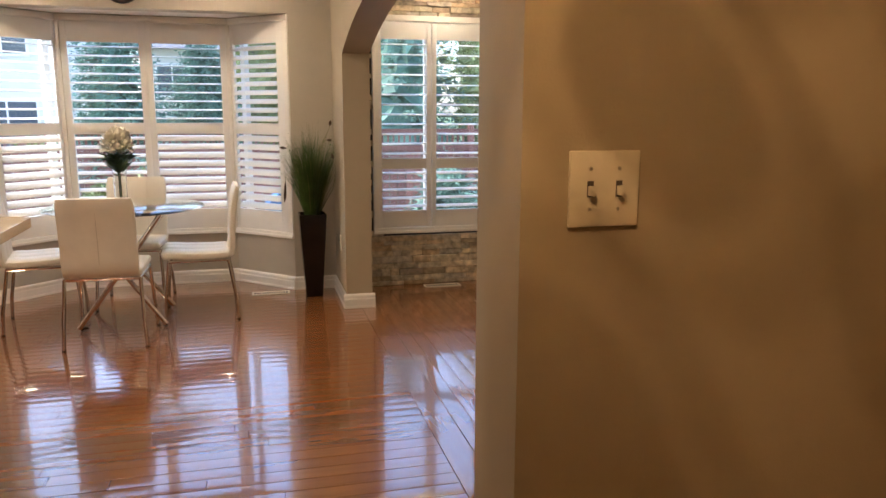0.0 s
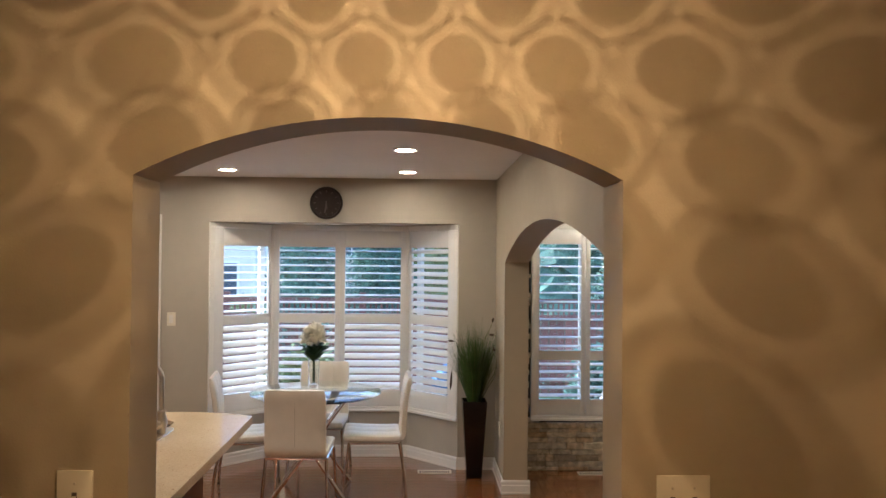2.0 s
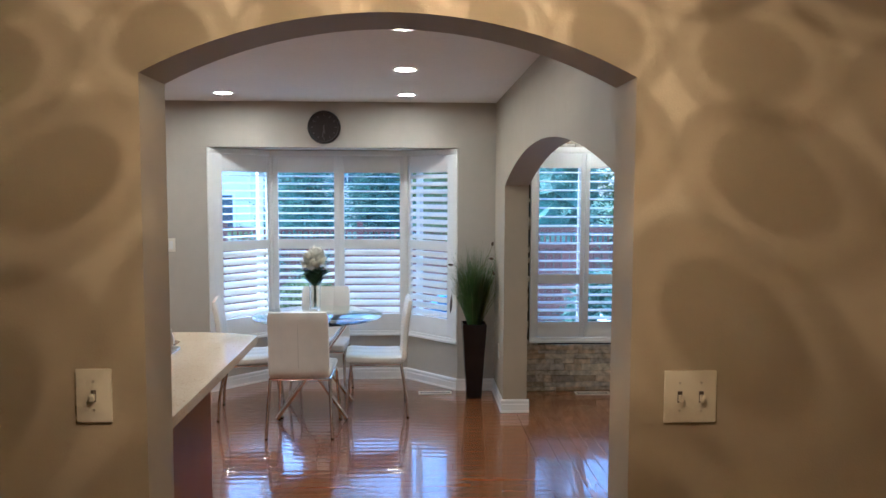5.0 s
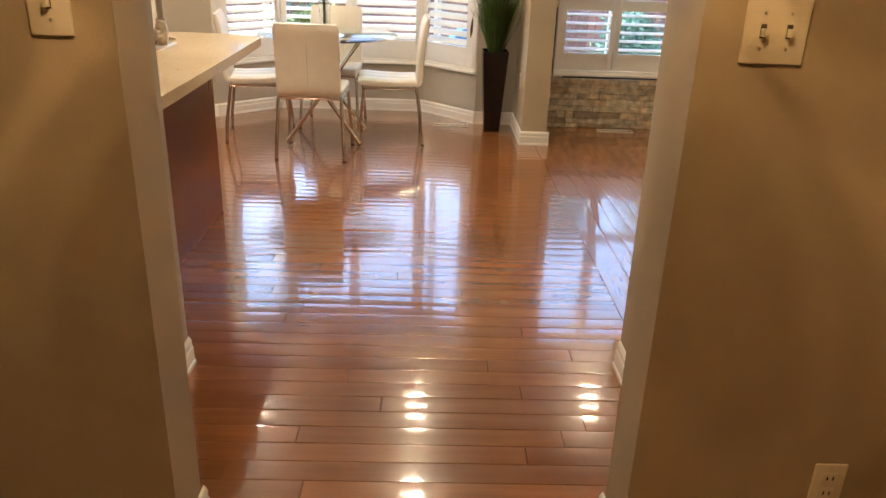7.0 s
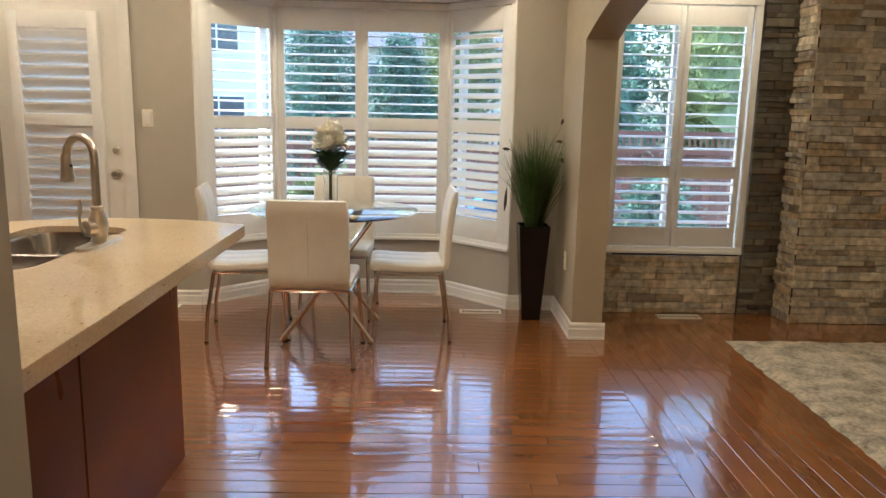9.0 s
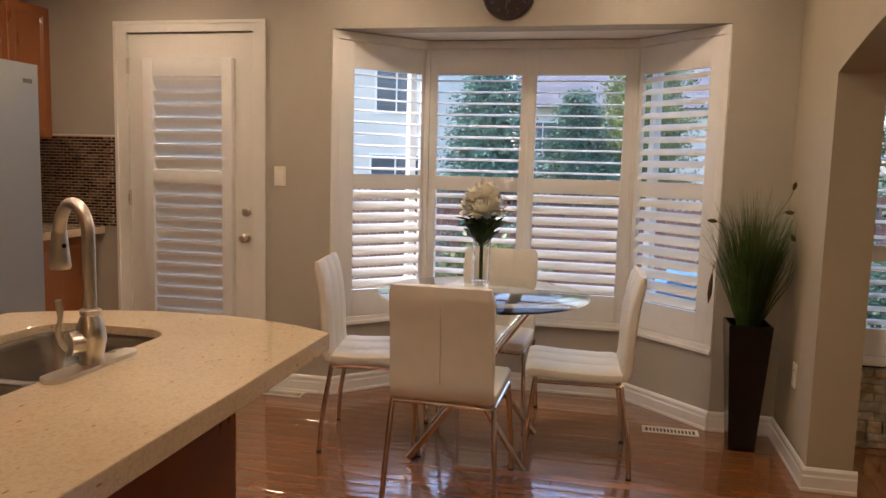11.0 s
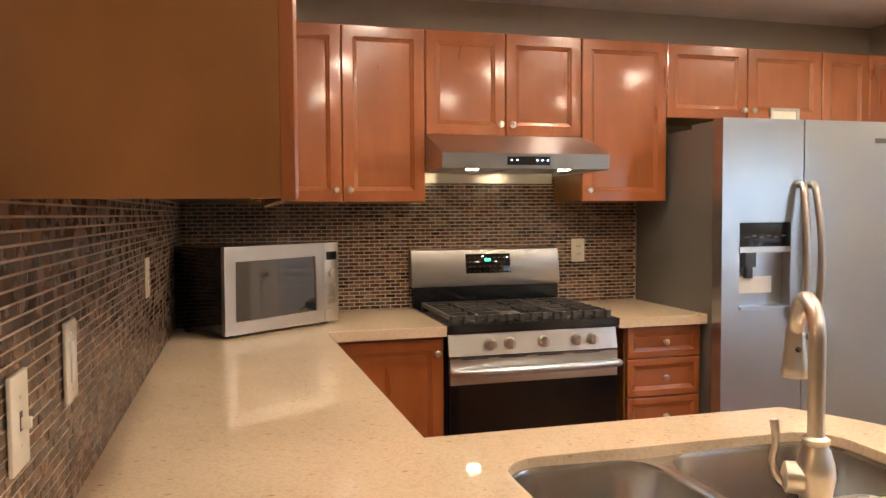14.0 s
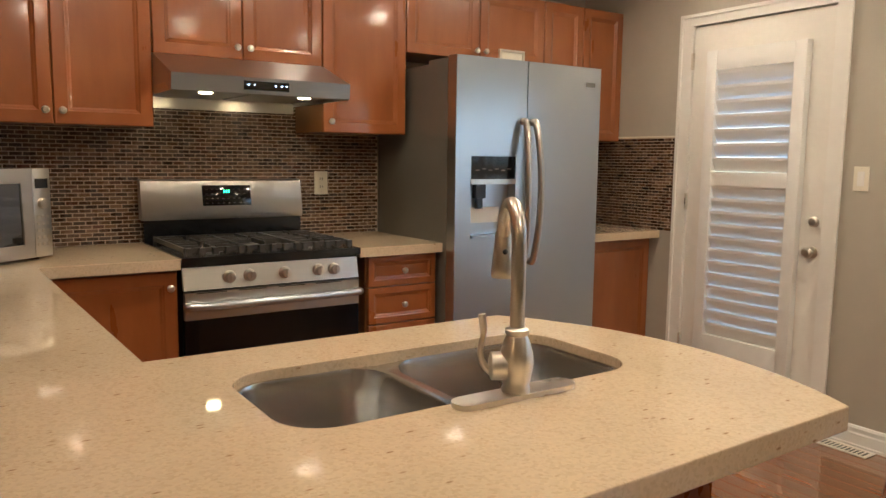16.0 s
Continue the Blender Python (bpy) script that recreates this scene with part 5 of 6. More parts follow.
for k in range(46):
    a = k * 2.4
    low = k / 45
    bm = bmesh.new()
    blade(bm, Vector((VX + 0.015 * math.cos(a), VY + 0.015 * math.sin(a), VZ + 0.20 + 0.13 * low)), Vector((math.cos(a), math.sin(a), rnd.uniform(0.9, 1.5) - 1.1 * low)), rnd.uniform(0.09, 0.15), 0.052, cup=0.1, droop=0.22)
    part("leaf", bm, M["leafy"], bq, "dark green leaf", smooth=True)

# floor vase with grass
PX, PY = 0.440, 6.345
fv = thing("floor_vase", (PX, PY, 0), "tall square tapered black glossy floor vase", "vase")
bm = bmesh.new()
loops = [[bm.verts.new((PX + sx * h, PY + sy * h, z)) for sx, sy in ((-1, -1), (1, -1), (1, 1), (-1, 1))] for h, z in ((0.058, 0), (0.060, 0.004), (0.098, 0.610), (0.098, 0.622), (0.090, 0.622), (0.088, 0.58))]
for a, b in zip(loops, loops[1:]):
    for i in range(4):
        bm.faces.new((a[i], a[(i + 1) % 4], b[(i + 1) % 4], b[i]))
bm.faces.new(loops[0][::-1])
bm.faces.new(loops[-1])
part("body", bm, M["gloss_black"], fv, bevel=0.003, smooth=True)
M["grass_a"] = surface("artificial_grass", (0.05, 0.105, 0.022), 0.5, var=0.45, big=14, small=60, relief=0)
M["grass_b"] = surface("pale_grass", (0.16, 0.17, 0.06), 0.55, var=0.3, big=14, small=60, relief=0)
M["husk"] = surface("brown_seed_head", (0.06, 0.035, 0.018), 0.8, var=0.4, small=90)
gp = thing("grass_plant", (PX, PY, 0.6), "tall artificial green grass with brown seed heads in a black vase", "plant")
for nm, mt, count, lb in (("foliage", "grass_a", 720, "dark green thin grass blades"), ("pale_foliage", "grass_b", 150, "pale yellow green grass blades")):
    bm = bmesh.new()
    for k in range(count):
        a, q = rnd.uniform(0, 2 * math.pi), math.sqrt(rnd.random())
        base = Vector((PX + 0.045 * q * math.cos(a), PY + 0.045 * q * math.sin(a), 0.59))
        lean = q * rnd.uniform(0.05, 0.19)
        h = rnd.uniform(0.44, 0.77) * (1 - 0.22 * q)
        droop = rnd.uniform(0.0, 0.10)
        w = rnd.uniform(0.0016, 0.0034)
        s = Vector((-math.sin(a + 0.7), math.cos(a + 0.7), 0))
        prev = None
        for i in range(6):
            t = i / 5
            rad = lean * t + droop * t ** 3
            c = base + Vector((rad * math.cos(a), rad * math.sin(a), h * t - droop * 0.8 * t ** 4))
            c.x, c.y = min(c.x, PASS_R - 0.012), min(c.y, BACK - 0.012)
            ww = w * (1 - t ** 2 * 0.92)
            row = (bm.verts.new(c - s * ww), bm.verts.new(c + s * ww))
            if prev:
                bm.faces.new((prev[0], prev[1], row[1], row[0]))
            prev = row
    p = part(nm, bm, M[mt], gp, lb)
    tagged(p, kind="stuff")
for pts in ([(0, 0, 0.6), (0.03, -0.02, 0.95), (0.09, -0.05, 1.14), (0.15, -0.09, 1.16)], [(0, 0, 0.6), (0.06, -0.03, 0.92), (0.13, -0.08, 1.06), (0.155, -0.12, 1.03)], [(0, 0, 0.6), (-0.04, -0.02, 0.9), (-0.14, -0.04, 1.08), (-0.22, -0.05, 1.11)],
            [(0, 0, 0.6), (-0.05, -0.04, 0.84), (-0.17, -0.07, 0.92), (-0.20, -0.10, 0.72)], [(0, 0, 0.6), (0.02, -0.05, 1.0), (0.12, -0.10, 1.22), (0.14, -0.12, 1.30)]):
    q = bend([(PX + x, PY + y, z) for x, y, z in pts], 5)
    bm = bmesh.new()
    tube(bm, q, 0.0016, seg=5)
    part("stalk", bm, M["grass_b"], gp, "bent dry stalk", smooth=True)
    bm = bmesh.new()
    tube(bm, q[-4:], [0.003, 0.009, 0.010, 0.002], seg=8)
    part("seed_head", bm, M["husk"], gp, "brown seed head", smooth=True)

# clock
ck = thing("wall_clock", (-0.800, BACK, 2.229), "round dark brown wall clock above the bay window", "clock")
cm = pose(-0.800, BACK - 0.001, 2.229, 90, 0, 0)
bm = bmesh.new()
lathe(bm, [(0.001, 0.0), (0.136, 0.0), (0.138, 0.012), (0.132, 0.030), (0.122, 0.032), (0.116, 0.020), (0.001, 0.020)], m=cm, seg=48)
part("case", bm, M["clock"], ck, smooth=True)
for k in range(12):
    boxes("hour_mark", [(-0.003, 0.003, 0.088, 0.106, 0.0202, 0.0215)], M["clock_mark"], ck, m=cm @ pose(0, 0, 0, 0, 0, k * 30))
for nm, ln, a in (("hour_hand", 0.055, 188), ("minute_hand", 0.085, 172)):
    boxes(nm, [(-0.004, 0.004, -0.015, ln, 0.0225, 0.024)], M["clock_mark"], ck, m=cm @ pose(0, 0, 0, 0, 0, a))


# floor registers
def register(x0, x1, y0, y1):
    g = thing("floor_register", ((x0 + x1) / 2, (y0 + y1) / 2, 0), "cream metal floor vent set in the boards", "floor vent", "floor vents")
    boxes("vent_frame", [(x0, x1, y0, y0 + 0.016, 0.001, 0.006), (x0, x1, y1 - 0.016, y1, 0.001, 0.006), (x0, x0 + 0.016, y0 + 0.016, y1 - 0.016, 0.001, 0.006), (x1 - 0.016, x1, y0 + 0.016, y1 - 0.016, 0.001, 0.006)], M["plate"], g)
    boxes("duct", [(x0 + 0.016, x1 - 0.016, y0 + 0.016, y1 - 0.016, 0.0005, 0.0015)], M["dark"], g, "dark duct opening")
    n = 14
    w = (x1 - x0 - 0.032) / n
    first = None
    for k in range(1, n):
        x = x0 + 0.016 + k * w
        if first is None:
            first = boxes("vent_slat", [(x - 0.0035, x + 0.0035, y0 + 0.016, y1 - 0.016, 0.002, 0.005)], M["plate"], g)
        else:
            ob = new("vent_slat", first.data)
            ob.parent, ob.matrix_basis = g, pose((k - 1) * w, 0, 0)


register(-0.015, 0.265, 6.425, 6.518)
register(1.31, 1.60, 6.375, 6.470)
register(-2.20, -1.90, 6.43, 6.525)

# hall ceiling fittings
bm = bmesh.new()
lathe(bm, [(0.001, -0.032), (0.060, -0.030), (0.078, -0.018), (0.080, 0.0), (0.001, 0.0)], m=pose(-0.468, 1.032, HCEIL), seg=32)
single("ceiling_sensor", bm, M["wall"], "round beige fitting on the stippled hall ceiling", "ceiling fitting", smooth=True)
wc = thing("wooden_bulkhead", (0.8, 1.0, HCEIL), "orange varnished wooden trim under the hall ceiling", "wood trim")
M["orange"] = wood("orange_varnish", (0.36, 0.12, 0.02), (0.50, 0.19, 0.04), 0.3, (9, 1, 9), 0.3)
boxes("crown_moulding", [(0.50, 0.522, 0.45, 1.125, HCEIL - 0.028, HCEIL), (0.522, 1.1, 1.103, 1.125, HCEIL - 0.028, HCEIL)], M["orange"], wc, bevel=0.006)
boxes("panel", [(0.545, 1.1, 0.45, 1.095, HCEIL - 0.045, HCEIL)], M["orange"], wc, "smooth orange wooden panel", bevel=0.003)

# rug
M["rug"] = surface("cream_rug", (0.44, 0.39, 0.30), 0.95, var=0.55, big=9, small=45, relief=1.0, fine=120)
bm = bmesh.new()
n = 46
vv = {}
for i in range(n + 1):
    for j in range(n + 1):
        x, y = 1.56 + 2.2 * i / n, 3.3 + 2.59 * j / n
        edge = min(i, j, n - i, n - j) == 0
        vv[i, j] = bm.verts.new((x + (rnd.uniform(-0.01, 0.01) if edge else 0), y + (rnd.uniform(-0.01, 0.01) if edge else 0), 0.002 if edge else 0.020 + rnd.uniform(-0.004, 0.007)))
for i in range(n):
    for j in range(n):
        bm.faces.new((vv[i, j], vv[i + 1, j], vv[i + 1, j + 1], vv[i, j + 1]))
single("rug", bm, M["rug"], "mottled cream shaggy rug on the living room boards", "rug")

# ---- outdoors ----
GZ = -0.75
M["lawn"] = surface("lawn", (0.075, 0.12, 0.035), 0.9, var=0.3, big=0.8, small=20, relief=0.8, fine=60)
M["fence"] = wood("red_cedar_fence", (0.17, 0.065, 0.045), (0.27, 0.115, 0.085), 0.7, (12, 12, 1.0), 0.0, piece=0.2)
M["siding"] = surface("pale_render", (0.68, 0.63, 0.54), 0.8, var=0.06)
M["roof"] = surface("grey_shingle", (0.14, 0.135, 0.14), 0.85, var=0.25, small=30, relief=0.6)
M["far_glass"] = surface("dark_window_glass", (0.06, 0.08, 0.10), 0.1, relief=0)
M["needle"] = surface("conifer_needles", (0.12, 0.21, 0.15), 0.8, var=0.5, big=2.5, small=25, relief=0)
M["needle_b"] = surface("light_foliage", (0.22, 0.26, 0.10), 0.8, var=0.4, big=2.5, small=25, relief=0)
M["bark"] = surface("bark", (0.09, 0.065, 0.045), 0.9, var=0.3, relief=0.8)
M["blue"] = surface("blue_cover", (0.03, 0.16, 0.36), 0.5, var=0.1, small=8)
bm = bmesh.new()
prism(bm, [(-400, 6.9), (400, 6.9), (400, 900), (-400, 900)], "z", GZ - 0.2, GZ)
struct("ground", bm, M["lawn"], "green back garden lawn")

# fence
FY = 14.2
fn = thing("fence", (0, FY, GZ), "red stained cedar board fence with a lattice top", "fence")
board = None
for k in range(150):
    x = -11.0 + k * 0.15
    if board is None:
        bm = bmesh.new()
        box(bm, -0.068, 0.068, -0.01, 0.01, 0.0, 1.42)
        bm.transform(chain(fn))
        board = part("board", bm, M["fence"], fn)
        ob = board
    else:
        ob = new("board", board.data)
        ob.parent = fn
    ob.matrix_basis = pose(x, 0.004 * (k % 2), 0.0)
for z in (0.25, 1.42, 1.72):
    boxes("fence_rail", [(-11.1, 11.6, FY - 0.05, FY - 0.012, GZ + z, GZ + z + 0.085)], M["fence"], fn)
for k in range(10):
    boxes("post", [(-11.1 + k * 2.5, -11.0 + k * 2.5, FY - 0.06, FY + 0.05, GZ, GZ + 1.90)], M["fence"], fn)
slat = None
for k in range(227):
    x = -11.0 + k * 0.1
    if slat is None:
        slat = boxes("lattice_slat", [(x - 0.016, x + 0.016, FY - 0.03, FY - 0.015, GZ + 1.50, GZ + 1.722)], M["fence"], fn)
    else:
        ob = new("lattice_slat", slat.data)
        ob.parent, ob.matrix_basis = fn, pose(k * 0.1, 0, 0)


def conifer(x, y, h, r, label, mat="needle", bare=0.0, seed=1, loose=1.0):
    """A trunk, drooping limbs and many small needle clumps."""
    q = random.Random(seed)
    t = thing("conifer" if mat == "needle" else "broadleaf_tree", (x, y, GZ), label, "tree")
    bm = bmesh.new()
    tube(bm, [(x, y, GZ), (x + 0.03, y, GZ + h * 0.5), (x, y + 0.02, GZ + h)], [0.13, 0.08, 0.012], seg=8)
    part("trunk", bm, M["bark"], t, smooth=True)
    lb, n = bmesh.new(), int(170 * loose)
    g = np.random.default_rng(seed)
    hub, tip = [], []
    for k in range(n):
        u = (k + 0.5) / n
        z = GZ + 0.25 + (h - 0.3) * u
        a = k * 2.4 + q.uniform(-0.3, 0.3)
        if mat == "needle":
            ln = r * (1 - u) ** 0.75 * q.uniform(0.72, 1.1) + 0.12
            sag = -0.12 * ln
        else:
            ln = r * math.sin(math.pi * (0.1 + 0.8 * u)) * q.uniform(0.6, 1.1)
            sag = 0.5 * ln
        e = (x + ln * math.cos(a), y + ln * math.sin(a), z + sag)
        tube(lb, [(x, y, z), e], [0.02, 0.004], seg=4)
        m = int(190 * ln / r) + 30
        hub += [(x, y, z)] * m
        tip += [e] * m
    part("limbs", lb, M["bark"], t, smooth=True)
    hub, tip = np.array(hub), np.array(tip)
    m = len(hub)
    c = hub + (tip - hub) * g.uniform(0.15, 1.05, (m, 1)) + g.normal(0, 1, (m, 3)) * (0.085, 0.085, 0.06)
    d = tip - hub
    d = d / np.linalg.norm(d, axis=1, keepdims=True) + g.normal(0, 0.55, (m, 3))
    d /= np.linalg.norm(d, axis=1, keepdims=True)
    s = np.cross(d, g.normal(0, 1, (m, 3)))
    s /= np.linalg.norm(s, axis=1, keepdims=True)
    ll = g.uniform(0.05, 0.12, (m, 1)) * (1.0 if mat == "needle" else 0.8)
    ww = g.uniform(0.010, 0.022, (m, 1)) * (1.0 if mat == "needle" else 1.6)
    co = np.stack([c - s * ww, c + d * ll * 0.5 - s * ww, c + d * ll, c + d * ll * 0.4 + s * ww], 1).reshape(-1, 3) - (x, y, GZ)
    faces = np.arange(4 * m).reshape(m, 4).tolist()
    co = co.tolist()
    rows, cols, base = 22, 16, 4 * m
    for i in range(rows):
        u = i / (rows - 1)
        wide = (1 - u) ** 0.8 if mat == "needle" else math.sin(math.pi * (0.08 + 0.84 * u)) * 0.8
        for j in range(cols):
            rr = r * 0.62 * wide * g.uniform(0.55, 1.25) + 0.02
            a = 2 * math.pi * (j + g.uniform(-0.3, 0.3)) / cols
            co.append([rr * math.cos(a), rr * math.sin(a), 0.3 + (h - 0.5) * u + g.uniform(-0.1, 0.1)])
            if i:
                k = base + (i - 1) * cols
                faces.append([k + j, k + (j + 1) % cols, k + cols + (j + 1) % cols, k + cols + j])
    me = bpy.data.meshes.new("crown")
    me.from_pydata(co, [], faces)
    me.materials.append(M[mat])
    cr = new("crown", me)
    cr.parent = t
    tagged(cr, "uneven crown of small clumps")
    return t


conifer(-2.2, 15.0, 4.1, 1.25, "dense green conifer behind the fence", seed=2)
conifer(-0.85, 16.5, 3.5, 1.25, "bluish green spruce behind the fence", seed=3)
conifer(0.35, 17.8, 4.3, 1.1, "yellow green young tree behind the fence", "needle_b", seed=4, loose=0.8)
conifer(3.0, 15.8, 5.6, 1.8, "tall green conifer beyond the living room window", seed=5)
conifer(4.9, 15.6, 5.0, 1.6, "pale spring tree beyond the living room window", "needle_b", seed=6, loose=0.6)
conifer(-3.4, 17.0, 1.5, 0.9, "pale green shrub tree near the white house", "needle_b", seed=7, loose=0.7)
conifer(2.62, 10.8, 1.3, 0.45, "small young conifer on the lawn", seed=8, loose=0.5)
conifer(-1.35, 9.6, 1.25, 0.42, "small bright green shrub by the bay", "needle_b", seed=9, loose=0.5)


def house(x0, x1, y0, depth, h, ridge, wins, label):
    t = thing("house", ((x0 + x1) / 2, y0, GZ), label, "house")
    boxes("wall", [(x0, x1, y0, y0 + depth, GZ, GZ + h)], M["siding"], t)
    bm = bmesh.new()
    prism(bm, [(y0 - 0.5, GZ + h), (y0 + depth + 0.5, GZ + h), (y0 + depth / 2, GZ + ridge)], "x", x0 - 0.4, x1 + 0.4)
    part("roof", bm, M["roof"], t)
    for wx, wz, ww, wh in wins:
        w = boxes("window", [(wx - ww / 2 - 0.08, wx + ww / 2 + 0.08, y0 - 0.04, y0 - 0.002, wz - 0.08, wz + wh + 0.08)], M["trim"], t, "white framed window")
        boxes("pane", [(wx - ww / 2, wx - 0.03, y0 - 0.055, y0 - 0.041, wz, wz + wh), (wx + 0.03, wx + ww / 2, y0 - 0.055, y0 - 0.041, wz, wz + wh)], M["far_glass"], w)
    return t


house(-15.0, -5.6, 26, 8, 6.0, 8.2, [(-7.0, 3.0, 1.3, 1.5), (-9.8, 3.0, 1.3, 1.5), (-7.0, 0.2, 1.6, 1.4), (-10.4, 0.2, 1.6, 1.4)], "white two storey neighbour house with a grey roof")
house(-4.4, 4.4, 36, 8, 4.7, 7.0, [(-3.2, 2.0, 1.2, 1.3), (-1.0, 2.0, 1.2, 1.3), (2.0, 2.0, 1.2, 1.3)], "pale neighbour house behind the trees")
bm = bmesh.new()
prism(bm, [(0.12, GZ), (0.78, GZ), (0.76, 0.42), (0.62, 0.56), (0.28, 0.56), (0.14, 0.42)], "y", 8.4, 8.9)
single("covered_grill", bm, M["blue"], "garden grill under a blue weather cover", "grill", bevel=0.03, smooth=True)
ld = thing("garden_chair", (2.2, 9.4, GZ), "white folding garden chair on the lawn", "garden chair")
for y in (9.2, 9.65):
    for a, b in (((2.0, y, GZ), (2.35, y, 0.15)), ((2.40, y, GZ), (2.05, y, -0.32))):
        bm = bmesh.new()
        tube(bm, [a, b], 0.022, seg=8)
        part("leg", bm, M["trim"], ld, smooth=True)
boxes("seat", [(2.02, 2.38, 9.2, 9.65, -0.36, -0.33)], M["trim"], ld)
boxes("backrest", [(2.32, 2.35, 9.2, 9.65, -0.25, 0.12)], M["trim"], ld)

# ---- pieces of walls and floors, last ----
rnd = random.Random(11)


def unit(name, sx, sy, sz, mat, bevel=0.0):
    """A shared piece centred on its back: x across, y depth to -sy, z up."""
    bm = bmesh.new()
    if bevel:
        b = bevel
        prism(bm, [(-sx / 2, -sz / 2), (sx / 2, -sz / 2), (sx / 2, sz / 2), (-sx / 2, sz / 2)], "y", -sy + b, 0)
        bmesh.ops.delete(bm, geom=[f for f in bm.faces if all(abs(v.co.y + sy - b) < 1e-6 for v in f.verts)], context="FACES_ONLY")
        bm.verts.ensure_lookup_table()
        lo = [v for v in bm.verts if abs(v.co.y + sy - b) < 1e-6]
        lo.sort(key=lambda v: math.atan2(v.co.z, v.co.x))
        hi = [bm.verts.new((v.co.x - math.copysign(b, v.co.x), -sy, v.co.z - math.copysign(b, v.co.z))) for v in lo]
        for i in range(4):
            bm.faces.new((lo[i], lo[(i + 1) % 4], hi[(i + 1) % 4], hi[i]))
        bm.faces.new(hi)
    else:
        box(bm, -sx / 2, sx / 2, -sy, 0, -sz / 2, sz / 2)
    bmesh.ops.recalc_face_normals(bm, faces=bm.faces)
    me = bpy.data.meshes.new(name)
    bm.to_mesh(me)
    bm.free()
    me.materials.append(mat)
    return me


def mosaic(name, m, w, z0, z1, near, label):
    """A mosaic sheet: local x across from 0 to w, front along -y; near(x, z): pieces of their own."""
    sheet = thing(name, (m @ Vector((w / 2, 0, z0)))[:], label, "mosaic tile", kind="structure")
    boxes("grout_bed", [(0, w, -0.0098, 0, z0, z1)], M["grout"], sheet, m=m)
    PW, PH = 0.0510, 0.0178
    long_, short = unit("tile", PW - 0.0036, 0.0016, PH - 0.0036, M["mosaic"]), unit("tile", PW / 2 - 0.0036, 0.0016, PH - 0.0036, M["mosaic"])
    bm, own = bmesh.new(), 0
    inv = chain(sheet).inverted()
    for r in range(int((z1 - z0) / PH)):
        x, z = -PW * (0.5 if r % 2 else 0.0), z0 + PH * (r + 0.5)
        while x < w - 0.01:
            a, b = max(x, 0), min(x + PW, w)
            if b - a > 0.012:
                full = b - a > PW * 0.9
                cx = (a + b) / 2
                pop = rnd.uniform(-0.0006, 0.0008)
                if near(cx, z) and own < 300 and (full or b - a > PW * 0.4):
                    ob = new("tile", long_ if full else short)
                    ob.parent, ob.matrix_basis = sheet, inv @ m @ pose(cx, -0.0096 + pop, z)
                    own += 1
                else:
                    box(bm, a + 0.0018, b - 0.0018, -0.0112 - abs(pop), -0.0097, z - PH / 2 + 0.0018, z + PH / 2 - 0.0018)
            x += PW
    bm.transform(m)
    p = part("mosaic_field", bm, M["mosaic_far"], sheet, "small brown glass and stone mosaic tiles")
    tagged(p, kind="stuff")


mosaic("mosaic_south", pose(-0.995, COOK_Y - 0.001, 0, 0, 0, 180), 2.91, 0.916, 1.436, lambda x, z: x < 0.60, "brown glass and stone mosaic on the south kitchen wall")
mosaic("mosaic_west", pose(COOK_X - 0.001, COOK_Y + 0.012, 0, 0, 0, 90), 2.305, 0.916, 1.60, lambda x, z: 1.86 < x < 2.20 and z < 1.30, "brown glass and stone mosaic behind the gas range")
mosaic("mosaic_corner", pose(COOK_X + 0.012, BACK - 0.001, 0), 0.775, 0.916, 1.455, lambda x, z: x > 0.40, "brown glass and stone mosaic beside the garden door")
boxes("tile_edge", [(COOK_X + 0.012, -3.118, BACK - 0.013, BACK - 0.001, 1.4555, 1.463)], M["plate"])
tagged(bpy.data.objects["tile_edge"], "pale edge strip over the mosaic", "tile trim", kind="structure")


def ledger(name, m, w, z0, z1, label, mats=("stone", "stone_far"), limit=300, seed=3, holes=()):
    """Split stone strips in rows: local x across, front along -y."""
    q = random.Random(seed)
    sheet = thing(name, (m @ Vector((w / 2, 0, z0)))[:], label, "stone cladding", kind="structure")
    bed = [(0, w, -0.010, 0, z0, z1)]
    for a, b, c, d in holes:
        bed = [(0, w, -0.010, 0, z0, c), (0, w, -0.010, 0, d, z1), (0, a, -0.010, 0, c, d)]
    boxes("stone_bed", bed, M["dark"], sheet, m=m)
    inv = chain(sheet).inverted()
    meshes = {}
    own, bm = 0, bmesh.new()
    z = z0
    while z < z1 - 0.015:
        h = min(q.choice((0.034, 0.044, 0.056)), z1 - z)
        x = 0.0
        while x < w - 0.001:
            ln = min(q.choice((0.07, 0.10, 0.14, 0.19, 0.25)), w - x)
            if w - x - ln < 0.05:
                ln = w - x
            if not any(a < x + ln / 2 < b and c < z + h / 2 < d for a, b, c, d in holes):
                t = q.choice((0.012, 0.018, 0.024, 0.030, 0.036))
                if own < limit:
                    key = (round(ln, 3), round(h, 3), t)
                    if key not in meshes:
                        meshes[key] = unit("stone", ln - 0.002, t, h - 0.002, M[mats[0]], 0.004)
                    ob = new("stone", meshes[key])
                    ob.parent, ob.matrix_basis = sheet, inv @ m @ pose(x + ln / 2, -0.010, z + h / 2)
                    own += 1
                else:
                    box(bm, x + 0.001, x + ln - 0.001, -0.010 - t, -0.010, z + 0.001, z + h - 0.001)
            x += ln
        z += h
    if bm.faces:
        bm.transform(m)
        tagged(part("stone_field", bm, M[mats[1]], sheet, "split beige ledge stones"), kind="stuff")
    else:
        bm.free()


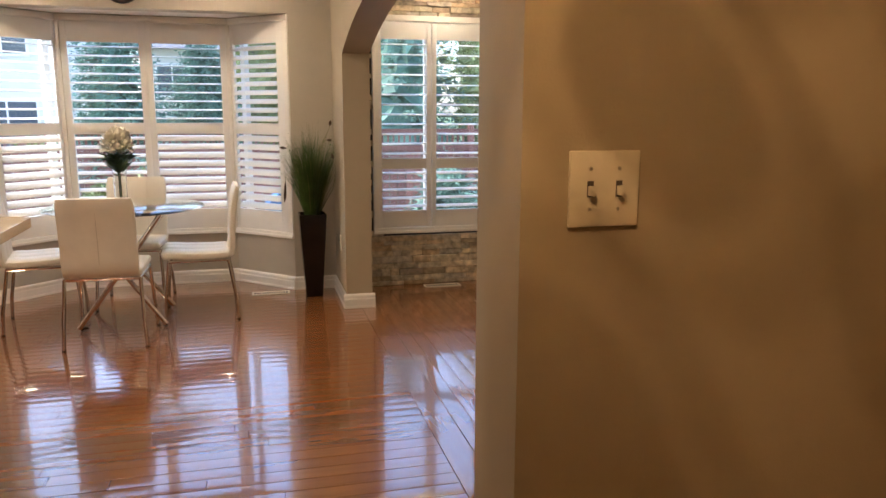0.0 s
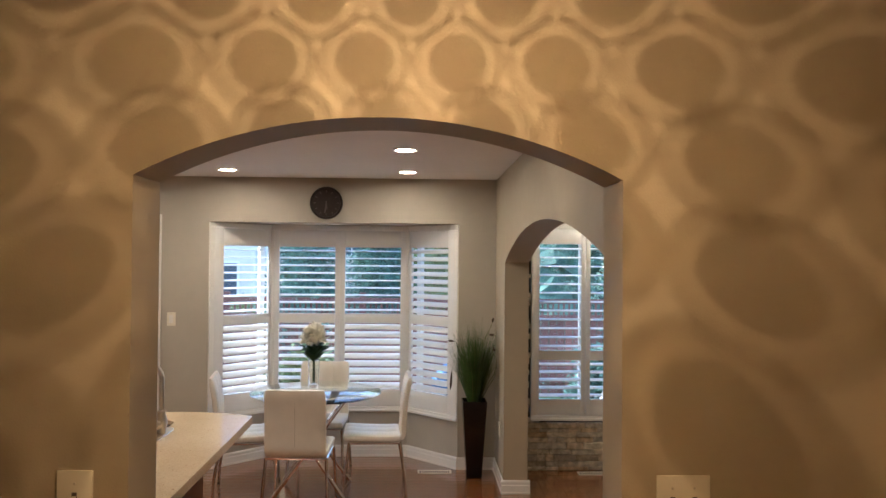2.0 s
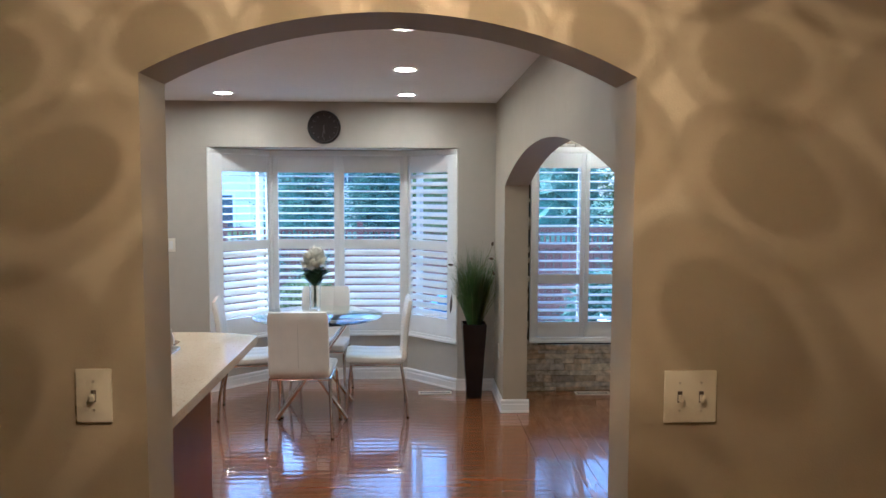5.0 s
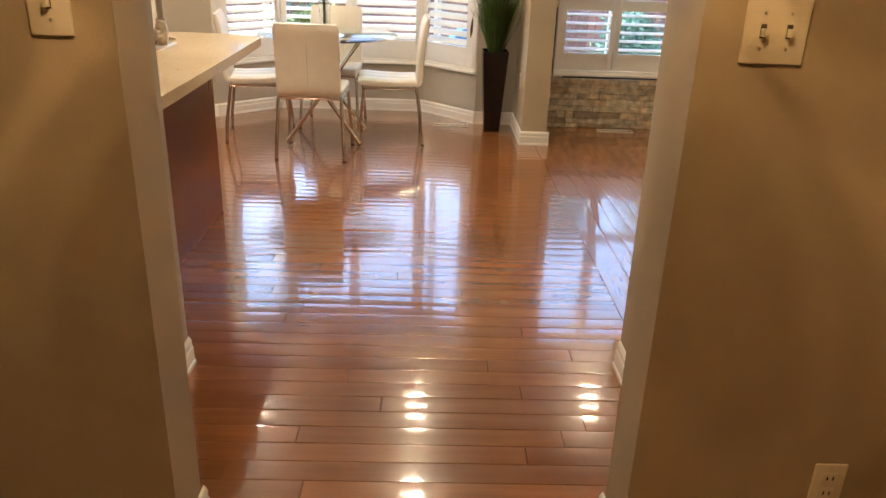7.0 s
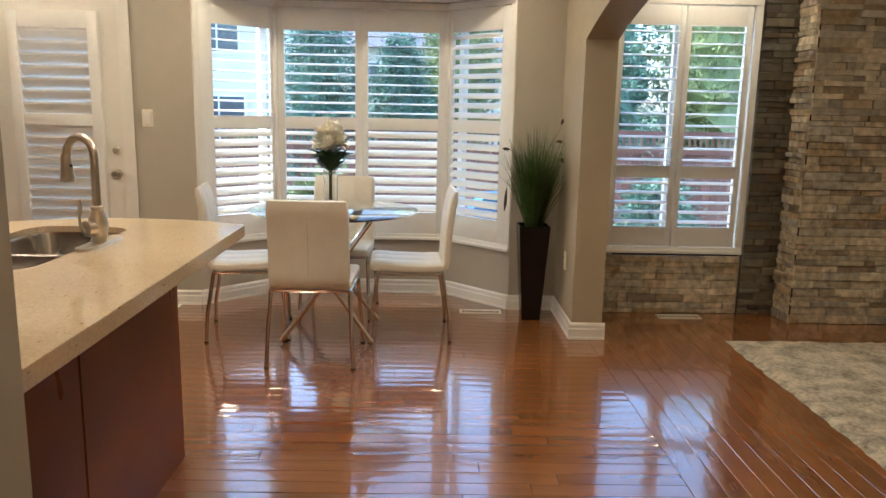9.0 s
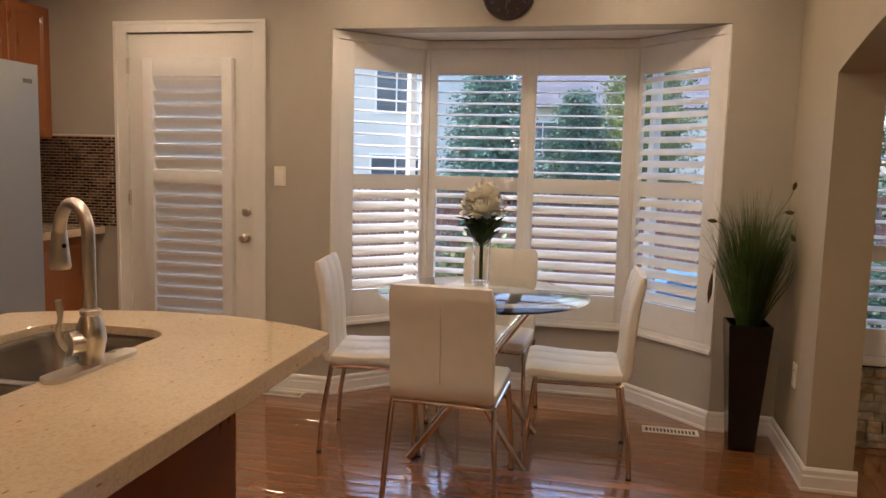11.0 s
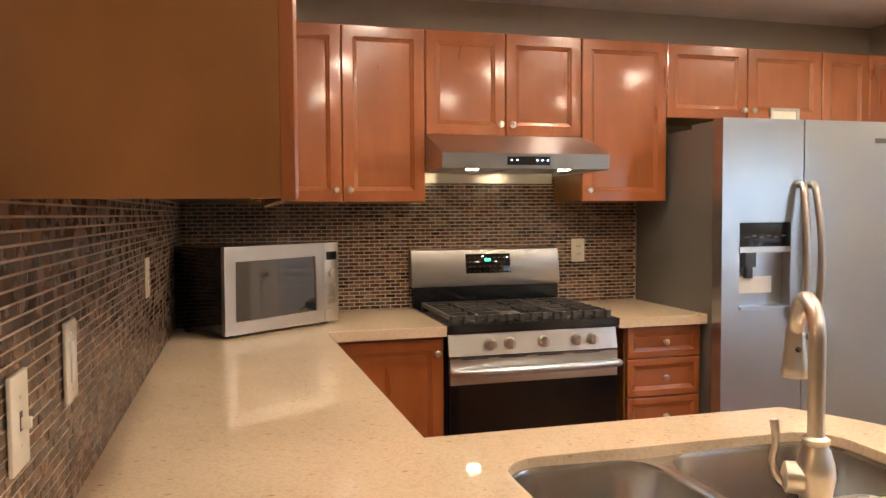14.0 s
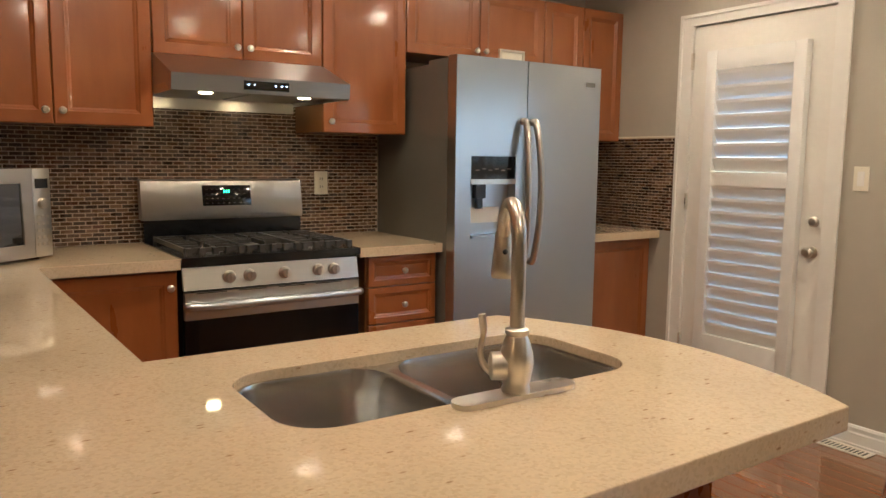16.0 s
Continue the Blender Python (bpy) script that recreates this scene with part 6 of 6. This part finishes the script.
ledger("stone_wall", pose(0.816, BACK - 0.001, 0), 1.055, 0.0, 2.43, "rough split beige ledge stone round the living room window", holes=((0.11, 1.06, 0.42, 2.075),))
# recess strip: the same stone, its shade carried by the darker tones
ledger("stone_recess", pose(1.893, BACK - 0.001, 0), 0.262, 0.0, 2.43, "ledge stone strip between window and chimney, darkened for the recess shade", mats=("stone_shaded", "stone_shaded"), seed=4)
ledger("stone_chimney_side", pose(2.158, BACK - 0.002, 0, 0, 0, -90), 0.236, 0.0, 2.43, "rough beige ledge stone on the side of the chimney", seed=5)
ledger("stone_chimney", pose(2.145, 6.345, 0), 1.613, 0.0, 2.43, "rough beige ledge stone chimney front", seed=6)
bm = bmesh.new()
box(bm, 2.159, 3.76, 6.346, BACK - 0.003, 0, 2.435)
struct("chimney_core", bm, M["wall"], "plain core of the stone clad chimney")

# floor boards
PLW = 0.083


def boards(name, along, a0, a1, b0, b1, mat, label, seed, lengths=(0.8, 1.1, 1.4, 1.7, 2.0)):
    """Boards run along x or y, from a0 to a1; rows from b0 to b1."""
    q = random.Random(seed)
    fl = thing(name, (0, 0, 0), label, "wooden floor", kind="structure")
    meshes = {}
    rows = max(1, round((b1 - b0) / PLW))
    w = (b1 - b0) / rows
    own = 0
    extra = bmesh.new()
    for r in range(rows):
        a = a0
        first = True
        while a < a1 - 0.001:
            ln = q.choice(lengths) * (q.uniform(0.3, 1.0) if first else 1.0)
            ln = round(min(ln, a1 - a), 2) if a1 - a > ln + 0.25 else a1 - a
            first = False
            key = round(ln, 3)
            if key not in meshes:
                bm = bmesh.new()
                hx, hy, c = (ln / 2, w / 2, 0.0018)
                g = 0.0002
                lo = [bm.verts.new(v) for v in ((-hx + g, -hy + g, -0.02), (hx - g, -hy + g, -0.02), (hx - g, hy - g, -0.02), (-hx + g, hy - g, -0.02))]
                md = [bm.verts.new((v.co.x, v.co.y, -0.0022)) for v in lo]
                for i in range(4):
                    bm.faces.new((lo[i], lo[(i + 1) % 4], md[(i + 1) % 4], md[i]))
                ys = [-(hy - c), -hy * 0.55, 0.0, hy * 0.55, hy - c]
                zs = [-0.0004, -0.0001, 0.0, -0.0001, -0.0004]
                aa = [bm.verts.new((-(hx - c), v, zz)) for v, zz in zip(ys, zs)]
                bb = [bm.verts.new((hx - c, v, zz)) for v, zz in zip(ys, zs)]
                for i in range(4):
                    bm.faces.new((aa[i], bb[i], bb[i + 1], aa[i + 1]))
                bm.faces.new((md[0], md[1], bb[0], aa[0]))
                bm.faces.new((md[2], md[3], aa[4], bb[4]))
                bm.faces.new([md[1], md[2]] + bb[::-1])
                bm.faces.new([md[3], md[0]] + aa)
                if along == "y":
                    bm.transform(pose(0, 0, 0, 0, 0, 90))
                bmesh.ops.recalc_face_normals(bm, faces=bm.faces)
                me = bpy.data.meshes.new("board")
                bm.to_mesh(me)
                bm.free()
                me.materials.append(M[mat])
                me.shade_smooth()
                me.set_sharp_from_angle(angle=radians(12))
                meshes[key] = me
            ob = new("board", meshes[key])
            ob.parent = fl
            cx, cy = a + ln / 2, b0 + (r + 0.5) * w
            tilt = q.uniform(-0.05, 0.05)
            lift = -abs(math.radians(tilt)) * w / 2
            ob.matrix_basis = pose(cx, cy, lift, tilt, 0, 0) if along == "x" else pose(cy, cx, lift, 0, tilt, 0)
            a += ln
    extra.free()


boards("floor_kitchen", "x", COOK_X + 0.0, 0.735, 1.70, 7.02, "plank", "glossy red brown bevelled floor boards of the kitchen", 21)
boards("floor_seam_board", "y", 1.70, 7.0, 0.736, 0.859, "plank_y", "glossy floor board between kitchen and living room", 22)
boards("floor_living", "y", 1.70, BACK, 0.860, 4.81, "plank_y", "glossy red brown bevelled floor boards of the living room", 23, (1.0, 1.4, 1.8, 2.2))
boards("floor_hall", "x", -1.75, 1.65, -1.80, 1.699, "plank", "glossy red brown bevelled floor boards of the hall", 24, (1.0, 1.4, 1.8))
